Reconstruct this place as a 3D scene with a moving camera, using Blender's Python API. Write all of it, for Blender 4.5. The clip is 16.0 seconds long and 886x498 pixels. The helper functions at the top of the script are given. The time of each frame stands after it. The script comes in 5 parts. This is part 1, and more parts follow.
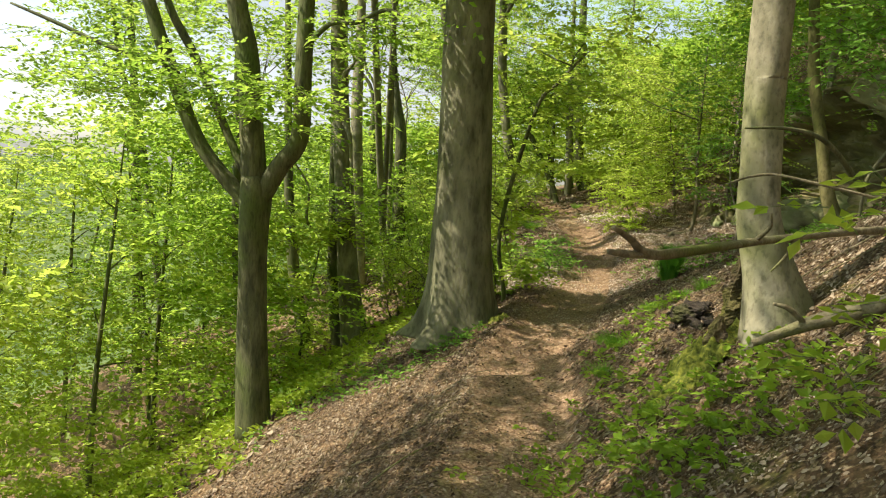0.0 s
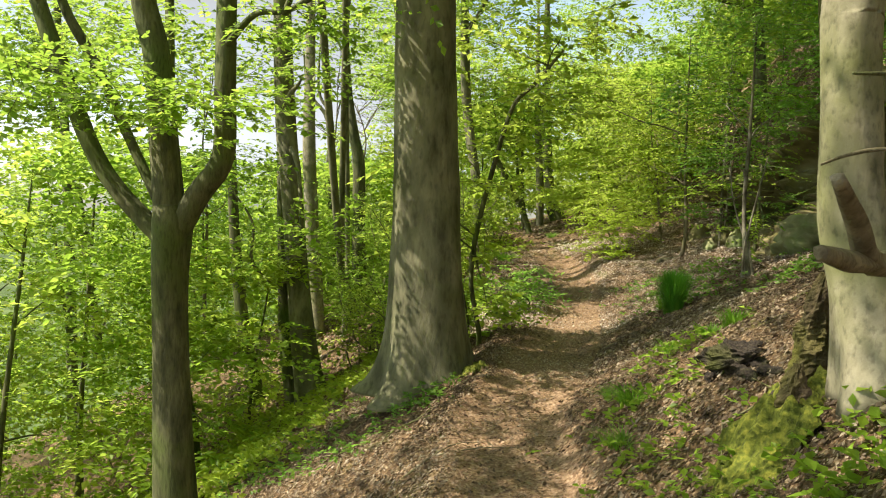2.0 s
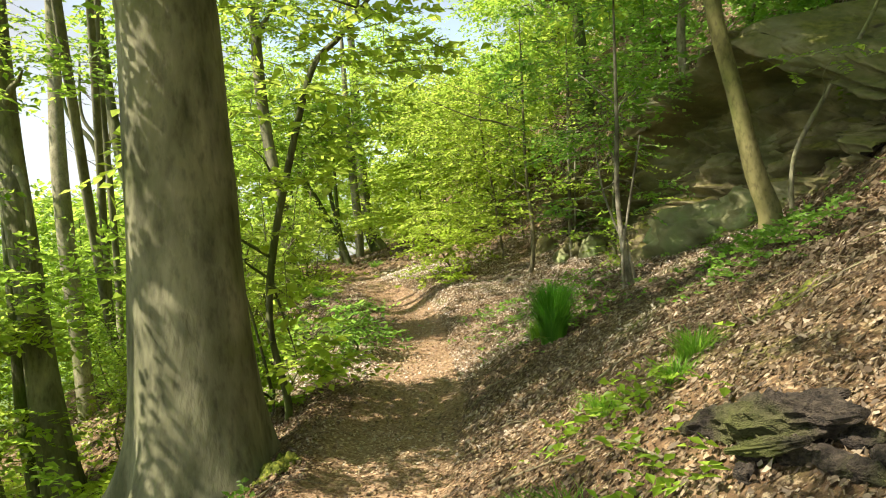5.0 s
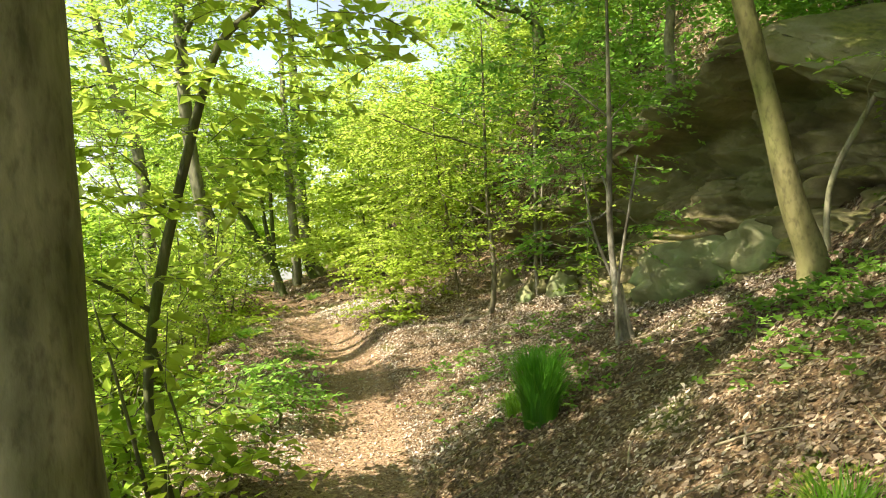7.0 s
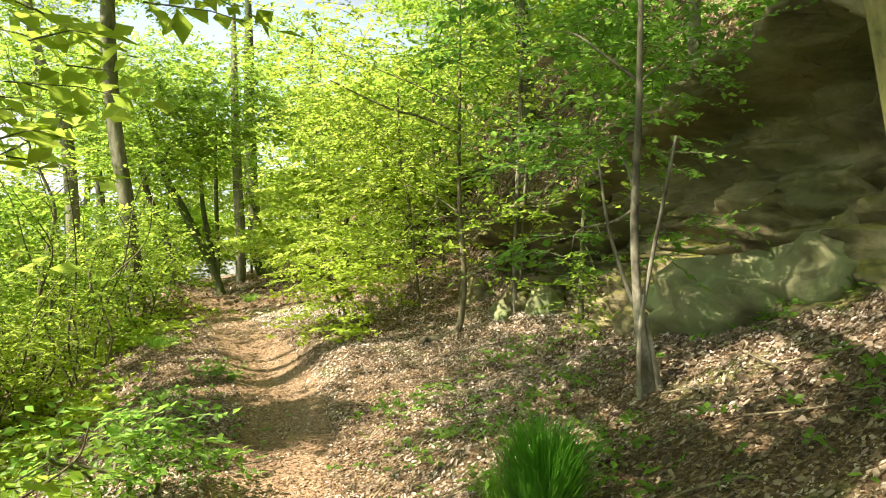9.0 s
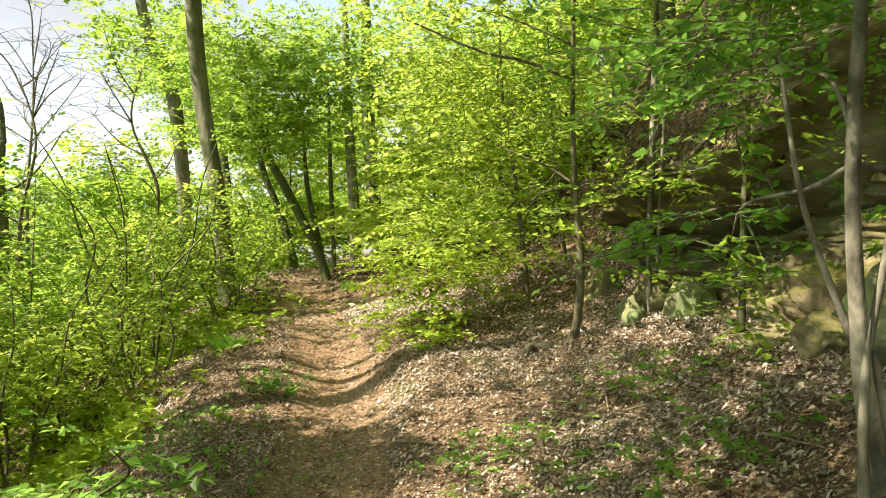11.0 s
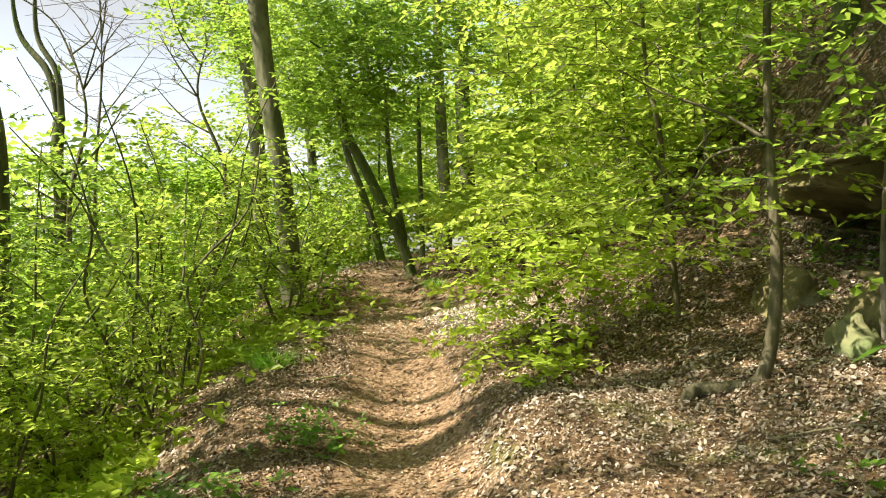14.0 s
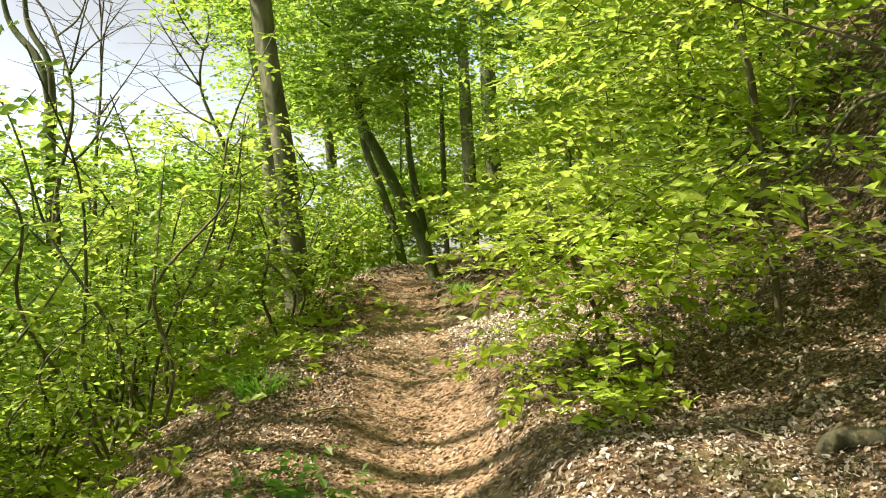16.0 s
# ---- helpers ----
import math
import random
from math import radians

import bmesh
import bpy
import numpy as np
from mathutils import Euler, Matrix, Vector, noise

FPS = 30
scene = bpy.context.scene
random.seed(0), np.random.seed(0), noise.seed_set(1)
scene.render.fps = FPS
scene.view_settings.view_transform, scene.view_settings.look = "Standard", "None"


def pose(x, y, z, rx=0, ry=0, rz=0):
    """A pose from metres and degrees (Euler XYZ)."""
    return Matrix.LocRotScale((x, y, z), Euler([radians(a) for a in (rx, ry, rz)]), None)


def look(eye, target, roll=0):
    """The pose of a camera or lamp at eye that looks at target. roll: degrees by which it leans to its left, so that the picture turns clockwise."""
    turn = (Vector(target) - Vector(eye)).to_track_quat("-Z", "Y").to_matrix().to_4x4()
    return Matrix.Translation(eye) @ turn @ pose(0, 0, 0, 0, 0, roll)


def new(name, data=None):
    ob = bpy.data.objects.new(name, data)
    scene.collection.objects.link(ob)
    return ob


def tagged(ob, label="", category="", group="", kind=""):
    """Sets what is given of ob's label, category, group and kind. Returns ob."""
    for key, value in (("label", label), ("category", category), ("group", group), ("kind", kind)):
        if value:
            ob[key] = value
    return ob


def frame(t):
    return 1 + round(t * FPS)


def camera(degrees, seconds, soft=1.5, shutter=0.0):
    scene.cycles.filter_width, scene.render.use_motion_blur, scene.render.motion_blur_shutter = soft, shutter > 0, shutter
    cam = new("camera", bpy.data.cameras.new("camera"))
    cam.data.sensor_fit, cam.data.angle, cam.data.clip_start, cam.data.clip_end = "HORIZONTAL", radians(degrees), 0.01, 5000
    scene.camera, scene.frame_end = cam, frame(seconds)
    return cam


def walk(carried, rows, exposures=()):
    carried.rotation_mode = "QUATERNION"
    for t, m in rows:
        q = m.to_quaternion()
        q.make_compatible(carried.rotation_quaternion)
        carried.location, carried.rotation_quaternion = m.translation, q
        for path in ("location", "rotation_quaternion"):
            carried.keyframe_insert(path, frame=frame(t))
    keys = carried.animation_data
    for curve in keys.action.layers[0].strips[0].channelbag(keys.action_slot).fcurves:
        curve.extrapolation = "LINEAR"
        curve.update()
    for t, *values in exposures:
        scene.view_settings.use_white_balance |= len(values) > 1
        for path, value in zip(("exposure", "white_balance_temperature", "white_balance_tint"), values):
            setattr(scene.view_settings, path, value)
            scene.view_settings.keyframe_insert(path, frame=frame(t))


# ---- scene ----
cam = camera(59.6, 16.0, 1.1)
PATH = [
    (0, (0.813, 0.263, 2.142), (0.28, 2.181, 1.944), 3.8),
    (0.5, (0.715, 0.71, 2.102), (0.184, 2.628, 1.908), 3.8),
    (1, (0.653, 1.103, 2.059), (0.148, 3.032, 1.908), 3.0),
    (1.5, (0.589, 1.441, 2.027), (0.119, 3.382, 1.919), 2.1),
    (2, (0.479, 1.796, 1.964), (0.016, 3.739, 1.869), 1.8),
    (2.5, (0.409, 2.218, 1.918), (-0.006, 4.173, 1.836), 1.0),
    (3, (0.335, 2.647, 1.865), (-0.034, 4.611, 1.793), 0.3),
    (3.5, (0.278, 3.065, 1.837), (0.004, 5.045, 1.77), -0.5),
    (4, (0.212, 3.496, 1.812), (0.06, 5.489, 1.747), -1.5),
    (4.5, (0.135, 3.929, 1.763), (0.031, 5.926, 1.712), -2.1),
    (5, (0.151, 4.333, 1.719), (0.147, 6.333, 1.723), -2.5),
    (5.2, (0.161, 4.493, 1.727), (0.192, 6.493, 1.749), -2.4),
    (7.3, (0.099, 6.125, 1.896), (0.273, 8.116, 1.956), -1.4),
    (7.5, (0.099, 6.284, 1.889), (0.3, 8.273, 1.952), -1.0),
    (8, (0.08, 6.678, 1.952), (0.349, 8.658, 2.022), 0.3),
    (8.2, (0.073, 6.837, 1.952), (0.343, 8.817, 2.025), 0.6),
    (10.3, (0.717, 8.879, 2.067), (0.815, 10.876, 2.071), -1.0),
    (10.5, (0.733, 9.009, 2.078), (0.764, 11.009, 2.08), -0.6),
    (11, (0.711, 9.292, 2.071), (0.591, 11.288, 2.062), 0.1),
    (11.5, (0.695, 9.612, 2.049), (0.514, 11.603, 2.027), 0.4),
    (12, (0.651, 9.949, 2.058), (0.389, 11.932, 2.023), 0.7),
    (12.5, (0.587, 10.27, 2.057), (0.269, 12.244, 2.018), 0.7),
    (13, (0.559, 10.613, 2.06), (0.216, 12.583, 2.023), 0.7),
    (13.5, (0.505, 10.931, 2.049), (0.141, 12.897, 2.014), 0.7),
    (14, (0.476, 11.244, 2.049), (0.111, 13.21, 2.018), 0.5),
    (14.5, (0.441, 11.526, 2.04), (0.076, 13.492, 2.014), 0.3),
    (15, (0.355, 11.804, 2.017), (-0.003, 13.771, 1.998), 0.1),
    (15.5, (0.292, 12.104, 2.009), (-0.064, 14.072, 1.992), -0.2),
    (16, (0.248, 12.387, 1.977), (-0.181, 14.341, 1.958), 0.1),
]
walk(cam, [(t, look(eye, target, roll)) for t, eye, target, roll in PATH], [(0.0, 1.05, 7300, 8), (4.0, 1.33, 7300, 8), (8.0, 1.76, 7300, 8), (11.0, 1.52, 7300, 8), (16.0, 1.34, 7300, 8)])


# ---------------------------------------------------------------- light
SUN_TO = Vector((-0.71, -0.24, 0.92)).normalized()
sun = new("sun", bpy.data.lights.new("sun", "SUN"))
sun.data.energy = 4.6
sun.data.angle = radians(0.6)
sun.data.color = (1.0, 0.94, 0.84)
sun.matrix_world = look(SUN_TO * 40, (0, 0, 0))

world = bpy.data.worlds.new("sky_world")
scene.world = world
world.use_nodes = True
wn = world.node_tree.nodes
sky = wn.new("ShaderNodeTexSky")
sky.sky_type = "NISHITA"
sky.sun_disc = False
sky.sun_elevation = math.asin(SUN_TO.z)
sky.sun_rotation = math.atan2(SUN_TO.x, SUN_TO.y)
sky.dust_density = 1.2
sky.air_density = 1.0
wn["Background"].inputs[1].default_value = 0.15
# thin white cloud over most of the sky
cloud_co = wn.new("ShaderNodeTexCoord")
cloud_n = wn.new("ShaderNodeTexNoise")
cloud_n.inputs["Scale"].default_value = 3.2
cloud_n.inputs["Detail"].default_value = 7
world.node_tree.links.new(cloud_co.outputs["Generated"], cloud_n.inputs["Vector"])
cloud_r = wn.new("ShaderNodeValToRGB")
cloud_r.color_ramp.elements[0].position, cloud_r.color_ramp.elements[0].color = 0.36, (0.25, 0.25, 0.25, 1)
cloud_r.color_ramp.elements[1].position, cloud_r.color_ramp.elements[1].color = 0.6, (1, 1, 1, 1)
world.node_tree.links.new(cloud_n.outputs[0], cloud_r.inputs[0])
grey = wn.new("ShaderNodeRGBToBW")
world.node_tree.links.new(sky.outputs[0], grey.inputs[0])
cloud_mix = wn.new("ShaderNodeMix")
cloud_mix.data_type = "RGBA"
world.node_tree.links.new(cloud_r.outputs[0], cloud_mix.inputs[0])
world.node_tree.links.new(sky.outputs[0], cloud_mix.inputs[6])
tint = wn.new("ShaderNodeMix")
tint.data_type, tint.blend_type = "RGBA", "MULTIPLY"
tint.inputs[0].default_value = 1.0
tint.inputs[7].default_value = (0.57, 0.63, 0.75, 1)
world.node_tree.links.new(grey.outputs[0], tint.inputs[6])
world.node_tree.links.new(tint.outputs[2], cloud_mix.inputs[7])
world.node_tree.links.new(cloud_mix.outputs[2], wn["Background"].inputs[0])


# ---------------------------------------------------------------- materials
def ramp(nt, fac, stops):
    node = nt.nodes.new("ShaderNodeValToRGB")
    el = node.color_ramp.elements
    while len(el) < len(stops):
        el.new(0.5)
    for e, (p, c) in zip(el, stops):
        e.position, e.color = p, (*c, 1)
    nt.links.new(fac, node.inputs[0])
    return node.outputs[0]


def noise_tex(nt, scale, detail=4, vec=None, rough=0.55):
    node = nt.nodes.new("ShaderNodeTexNoise")
    node.inputs["Scale"].default_value = scale
    node.inputs["Detail"].default_value = detail
    node.inputs["Roughness"].default_value = rough
    if vec is not None:
        nt.links.new(vec, node.inputs["Vector"])
    return node.outputs[0]


def mix_col(nt, fac, a, b):
    node = nt.nodes.new("ShaderNodeMix")
    node.data_type = "RGBA"
    for sock, v in ((node.inputs[0], fac), (node.inputs[6], a), (node.inputs[7], b)):
        if isinstance(v, (int, float)):
            sock.default_value = v
        elif isinstance(v, tuple):
            sock.default_value = (*v, 1)
        else:
            nt.links.new(v, sock)
    return node.outputs[2]


def bump(nt, height, strength, dist, bsdf):
    node = nt.nodes.new("ShaderNodeBump")
    node.inputs["Strength"].default_value = strength
    node.inputs["Distance"].default_value = dist
    nt.links.new(height, node.inputs["Height"])
    nt.links.new(node.outputs[0], bsdf.inputs["Normal"])


def coords(nt, stretch=(1, 1, 1)):
    co = nt.nodes.new("ShaderNodeTexCoord")
    mp = nt.nodes.new("ShaderNodeMapping")
    mp.inputs["Scale"].default_value = stretch
    nt.links.new(co.outputs["Object"], mp.inputs[0])
    return mp.outputs[0]


def blank(name, rough=0.8):
    m = bpy.data.materials.new(name)
    m.use_nodes = True
    nt = m.node_tree
    b = nt.nodes["Principled BSDF"]
    b.inputs["Roughness"].default_value = rough
    b.inputs["Specular IOR Level"].default_value = 0.25
    return m, nt, b


def bark_material(name, dark, light, moss, moss_amount=0.5, stretch=(5, 5, 1.2), depth=0.012):
    m, nt, b = blank(name, 0.85)
    v = coords(nt, stretch)
    n1 = noise_tex(nt, 2.2, 6, v)
    n2 = noise_tex(nt, 9, 5, v)
    base = ramp(nt, n1, [(0.3, dark), (0.55, tuple((a + c) / 2 for a, c in zip(dark, light))), (0.75, light)])
    n3 = noise_tex(nt, 1.3, 4, coords(nt))
    mask = ramp(nt, n3, [(0.62 - 0.25 * moss_amount, (0, 0, 0)), (0.78 - 0.2 * moss_amount, (1, 1, 1))])
    col = mix_col(nt, mask, base, moss)
    spots = ramp(nt, n2, [(0.33, (0.35, 0.35, 0.35)), (0.5, (1, 1, 1))])
    mult = nt.nodes.new("ShaderNodeMix")
    mult.data_type, mult.blend_type = "RGBA", "MULTIPLY"
    mult.inputs[0].default_value = 0.55
    nt.links.new(col, mult.inputs[6])
    nt.links.new(spots, mult.inputs[7])
    nt.links.new(mult.outputs[2], b.inputs["Base Color"])
    bump(nt, n2, 0.7, depth, b)
    return m


def leaf_material(name, shades, through_shades, share=0.45, rough=0.45):
    m, nt, b = blank(name, rough)
    b.inputs["Specular IOR Level"].default_value = 0.36
    geo = nt.nodes.new("ShaderNodeNewGeometry")
    rnd = geo.outputs["Random Per Island"]
    big = noise_tex(nt, 0.55, 2, coords(nt))
    add = nt.nodes.new("ShaderNodeMath")
    add.operation = "MULTIPLY_ADD"
    add.inputs[1].default_value = 0.55
    nt.links.new(rnd, add.inputs[0])
    sub = nt.nodes.new("ShaderNodeMath")
    sub.operation = "MULTIPLY_ADD"
    sub.inputs[1].default_value, sub.inputs[2].default_value = 0.9, -0.22
    nt.links.new(big, sub.inputs[0])
    nt.links.new(sub.outputs[0], add.inputs[2])
    k = len(shades) - 1
    nt.links.new(ramp(nt, add.outputs[0], [(i / k, c) for i, c in enumerate(shades)]), b.inputs["Base Color"])
    tr = nt.nodes.new("ShaderNodeBsdfTranslucent")
    nt.links.new(ramp(nt, add.outputs[0], [(i / k, c) for i, c in enumerate(through_shades)]), tr.inputs[0])
    mx = nt.nodes.new("ShaderNodeMixShader")
    mx.inputs[0].default_value = share
    nt.links.new(b.outputs[0], mx.inputs[1])
    nt.links.new(tr.outputs[0], mx.inputs[2])
    nt.links.new(mx.outputs[0], nt.nodes["Material Output"].inputs[0])
    return m


BARK_BEECH = bark_material("beech_bark", (0.07, 0.072, 0.038), (0.30, 0.285, 0.185), (0.105, 0.115, 0.045), 0.45, (2.4, 2.4, 0.9), 0.012)
BARK_DARK = bark_material("dark_bark", (0.045, 0.05, 0.024), (0.19, 0.19, 0.10), (0.085, 0.115, 0.03), 0.7)
BARK_PALE = bark_material("pale_bark", (0.14, 0.13, 0.08), (0.38, 0.35, 0.25), (0.15, 0.16, 0.06), 0.5, (4, 4, 2.5), 0.006)
BARK_OLIVE = bark_material("olive_bark", (0.085, 0.08, 0.026), (0.25, 0.22, 0.10), (0.10, 0.115, 0.03), 0.6, (4, 4, 2.0), 0.006)
BARK_MOTTLED = bark_material("mottled_bark", (0.035, 0.03, 0.018), (0.48, 0.44, 0.34), (0.055, 0.055, 0.025), 0.6, (3.5, 3.5, 2), 0.006)
BARK_THIN = bark_material("sapling_bark", (0.08, 0.07, 0.04), (0.23, 0.20, 0.13), (0.10, 0.12, 0.04), 0.4)
WOOD_DEAD = bark_material("dead_wood", (0.11, 0.09, 0.05), (0.33, 0.29, 0.19), (0.15, 0.17, 0.05), 0.4, (8, 8, 8), 0.01)
WOOD_ROT = bark_material("rotten_wood", (0.012, 0.010, 0.009), (0.11, 0.085, 0.065), (0.10, 0.11, 0.03), 0.35, (14, 14, 30), 0.06)
WOOD_BROWN = bark_material("crumbling_brown_wood", (0.025, 0.018, 0.011), (0.20, 0.145, 0.09), (0.14, 0.14, 0.025), 0.7, (10, 10, 5), 0.03)
LEAF_FRESH = leaf_material("fresh_leaf", [(0.074, 0.150, 0.014), (0.137, 0.240, 0.019), (0.221, 0.330, 0.027)],
                           [(0.208, 0.378, 0.049), (0.350, 0.522, 0.073), (0.529, 0.648, 0.122)], 0.64)
LEAF_YELLOW = leaf_material("yellow_green_leaf", [(0.133, 0.210, 0.014), (0.226, 0.320, 0.020), (0.328, 0.410, 0.034)],
                            [(0.330, 0.468, 0.061), (0.450, 0.585, 0.095), (0.558, 0.639, 0.144)], 0.64)
LEAF_DEEP = leaf_material("green_leaf", [(0.042, 0.110, 0.014), (0.085, 0.180, 0.019), (0.148, 0.260, 0.027)],
                          [(0.138, 0.340, 0.054), (0.254, 0.480, 0.081), (0.403, 0.600, 0.121)], 0.6)
GRASS = leaf_material("grass_blade", [(0.045, 0.15, 0.015), (0.08, 0.23, 0.025), (0.14, 0.32, 0.035)],
                      [(0.10, 0.36, 0.04), (0.17, 0.48, 0.05), (0.28, 0.58, 0.07)], 0.5)
GRASS_PALE = leaf_material("pale_grass_blade", [(0.06, 0.15, 0.015), (0.10, 0.22, 0.02), (0.17, 0.30, 0.03)],
                           [(0.14, 0.34, 0.03), (0.22, 0.46, 0.05), (0.36, 0.56, 0.08)], 0.5)
# darker and sunlit tones of one leaf litter, with the light in the colour
LITTER = leaf_material("dry_leaf", [(0.028, 0.018, 0.010), (0.065, 0.042, 0.024), (0.14, 0.098, 0.06), (0.34, 0.27, 0.19), (0.70, 0.63, 0.53)],
                       [(0.08, 0.045, 0.02), (0.12, 0.07, 0.035), (0.16, 0.10, 0.05), (0.26, 0.18, 0.10), (0.35, 0.27, 0.17)], 0.12, 0.6)
LITTER_SUNLIT = leaf_material("sunlit_dry_leaf", [(0.05, 0.03, 0.018), (0.12, 0.08, 0.05), (0.29, 0.22, 0.16), (0.62, 0.54, 0.46), (0.92, 0.88, 0.82)],
                            [(0.08, 0.045, 0.02), (0.12, 0.07, 0.035), (0.16, 0.10, 0.05), (0.26, 0.18, 0.10), (0.35, 0.27, 0.17)], 0.12, 0.55)

LITTER_RED = leaf_material("trodden_leaf", [(0.06, 0.032, 0.016), (0.19, 0.108, 0.058), (0.38, 0.25, 0.15), (0.62, 0.48, 0.34)],
                           [(0.08, 0.045, 0.02), (0.16, 0.10, 0.05), (0.26, 0.18, 0.10), (0.35, 0.27, 0.17)], 0.1, 0.6)


def ground_material():
    m, nt, b = blank("forest_floor", 0.95)
    v = coords(nt)
    att = nt.nodes.new("ShaderNodeAttribute")
    att.attribute_name = "tread"
    fine = noise_tex(nt, 42, 6, v)
    mid_n = noise_tex(nt, 5, 5, v)
    vor = nt.nodes.new("ShaderNodeTexVoronoi")
    vor.inputs["Scale"].default_value = 38
    nt.links.new(v, vor.inputs["Vector"])
    flake = nt.nodes.new("ShaderNodeSeparateColor")
    nt.links.new(vor.outputs["Color"], flake.inputs[0])
    litter = ramp(nt, flake.outputs[0], [(0.0, (0.06, 0.034, 0.018)), (0.4, (0.15, 0.09, 0.048)), (0.75, (0.26, 0.175, 0.10)), (1.0, (0.42, 0.32, 0.21))])
    soil = ramp(nt, fine, [(0.3, (0.12, 0.066, 0.034)), (0.5, (0.262, 0.172, 0.108)), (0.7, (0.42, 0.305, 0.21))])
    humus = ramp(nt, mid_n, [(0.35, (0.035, 0.022, 0.012)), (0.65, (0.12, 0.075, 0.04))])
    floor_c = mix_col(nt, ramp(nt, fine, [(0.42, (0, 0, 0)), (0.6, (1, 1, 1))]), humus, litter)
    moss_n = noise_tex(nt, 1.1, 5, v)
    moss = ramp(nt, fine, [(0.3, (0.035, 0.06, 0.01)), (0.7, (0.13, 0.16, 0.03))])
    floor_c = mix_col(nt, ramp(nt, moss_n, [(0.60, (0, 0, 0)), (0.70, (0.75, 0.75, 0.75))]), floor_c, moss)
    far = nt.nodes.new("ShaderNodeAttribute")
    far.attribute_name = "far"
    wood_n = noise_tex(nt, 0.09, 6, v)
    wood = ramp(nt, wood_n, [(0.3, (0.035, 0.06, 0.02)), (0.5, (0.075, 0.12, 0.035)), (0.7, (0.13, 0.18, 0.06))])
    col = mix_col(nt, att.outputs["Fac"], floor_c, soil)
    col = mix_col(nt, far.outputs["Fac"], col, wood)
    nt.links.new(col, b.inputs["Base Color"])
    bump(nt, fine, 0.8, 0.02, b)
    return m


def rock_material():
    m, nt, b = blank("sandstone", 0.9)
    v = coords(nt, (1, 1, 1.4))
    n1 = noise_tex(nt, 1.6, 7, v)
    n2 = noise_tex(nt, 14, 6, coords(nt))
    base = ramp(nt, n1, [(0.32, (0.06, 0.05, 0.026)), (0.48, (0.15, 0.125, 0.068)), (0.58, (0.24, 0.20, 0.11)), (0.72, (0.36, 0.33, 0.23))])
    geo = nt.nodes.new("ShaderNodeNewGeometry")
    sep = nt.nodes.new("ShaderNodeSeparateXYZ")
    nt.links.new(geo.outputs["Normal"], sep.inputs[0])
    up = ramp(nt, sep.outputs[2], [(0.30, (0, 0, 0)), (0.75, (1, 1, 1))])
    moss = ramp(nt, n2, [(0.3, (0.06, 0.065, 0.012)), (0.7, (0.22, 0.20, 0.05))])
    grow = nt.nodes.new("ShaderNodeMath")
    grow.operation = "MULTIPLY"
    nt.links.new(up, grow.inputs[0])
    nt.links.new(ramp(nt, noise_tex(nt, 2.5, 4, coords(nt)), [(0.4, (0.1, 0.1, 0.1)), (0.6, (1, 1, 1))]), grow.inputs[1])
    col = mix_col(nt, grow.outputs[0], base, moss)
    alg = ramp(nt, noise_tex(nt, 0.8, 3, coords(nt)), [(0.45, (0, 0, 0)), (0.65, (0.6, 0.6, 0.6))])
    col = mix_col(nt, alg, col, (0.10, 0.115, 0.045))
    nt.links.new(col, b.inputs["Base Color"])
    strata = noise_tex(nt, 3.0, 6, coords(nt, (1, 1, 2)))
    both = nt.nodes.new("ShaderNodeMath")
    both.operation = "ADD"
    nt.links.new(n2, both.inputs[0])
    nt.links.new(strata, both.inputs[1])
    bump(nt, both.outputs[0], 0.8, 0.03, b)
    return m


def slab_material():
    m, nt, b = blank("slab_stone", 0.8)
    n1 = noise_tex(nt, 2.4, 6, coords(nt))
    n2 = noise_tex(nt, 26, 6, coords(nt))
    base = ramp(nt, n1, [(0.3, (0.10, 0.095, 0.045)), (0.5, (0.21, 0.21, 0.11)), (0.68, (0.33, 0.325, 0.19))])
    alg = ramp(nt, noise_tex(nt, 1.5, 4, coords(nt)), [(0.45, (0, 0, 0)), (0.6, (0.8, 0.8, 0.8))])
    nt.links.new(mix_col(nt, alg, base, (0.14, 0.19, 0.075)), b.inputs["Base Color"])
    bump(nt, n2, 0.6, 0.012, b)
    return m


SLAB = slab_material()
FLOOR = ground_material()
ROCK = rock_material()


def moss_material():
    m, nt, b = blank("moss", 1.0)
    n = noise_tex(nt, 30, 5, coords(nt))
    nt.links.new(ramp(nt, n, [(0.3, (0.03, 0.04, 0.006)), (0.5, (0.10, 0.12, 0.018)), (0.7, (0.24, 0.24, 0.04))]), b.inputs["Base Color"])
    bump(nt, n, 1.0, 0.03, b)
    return m


MOSS = moss_material()


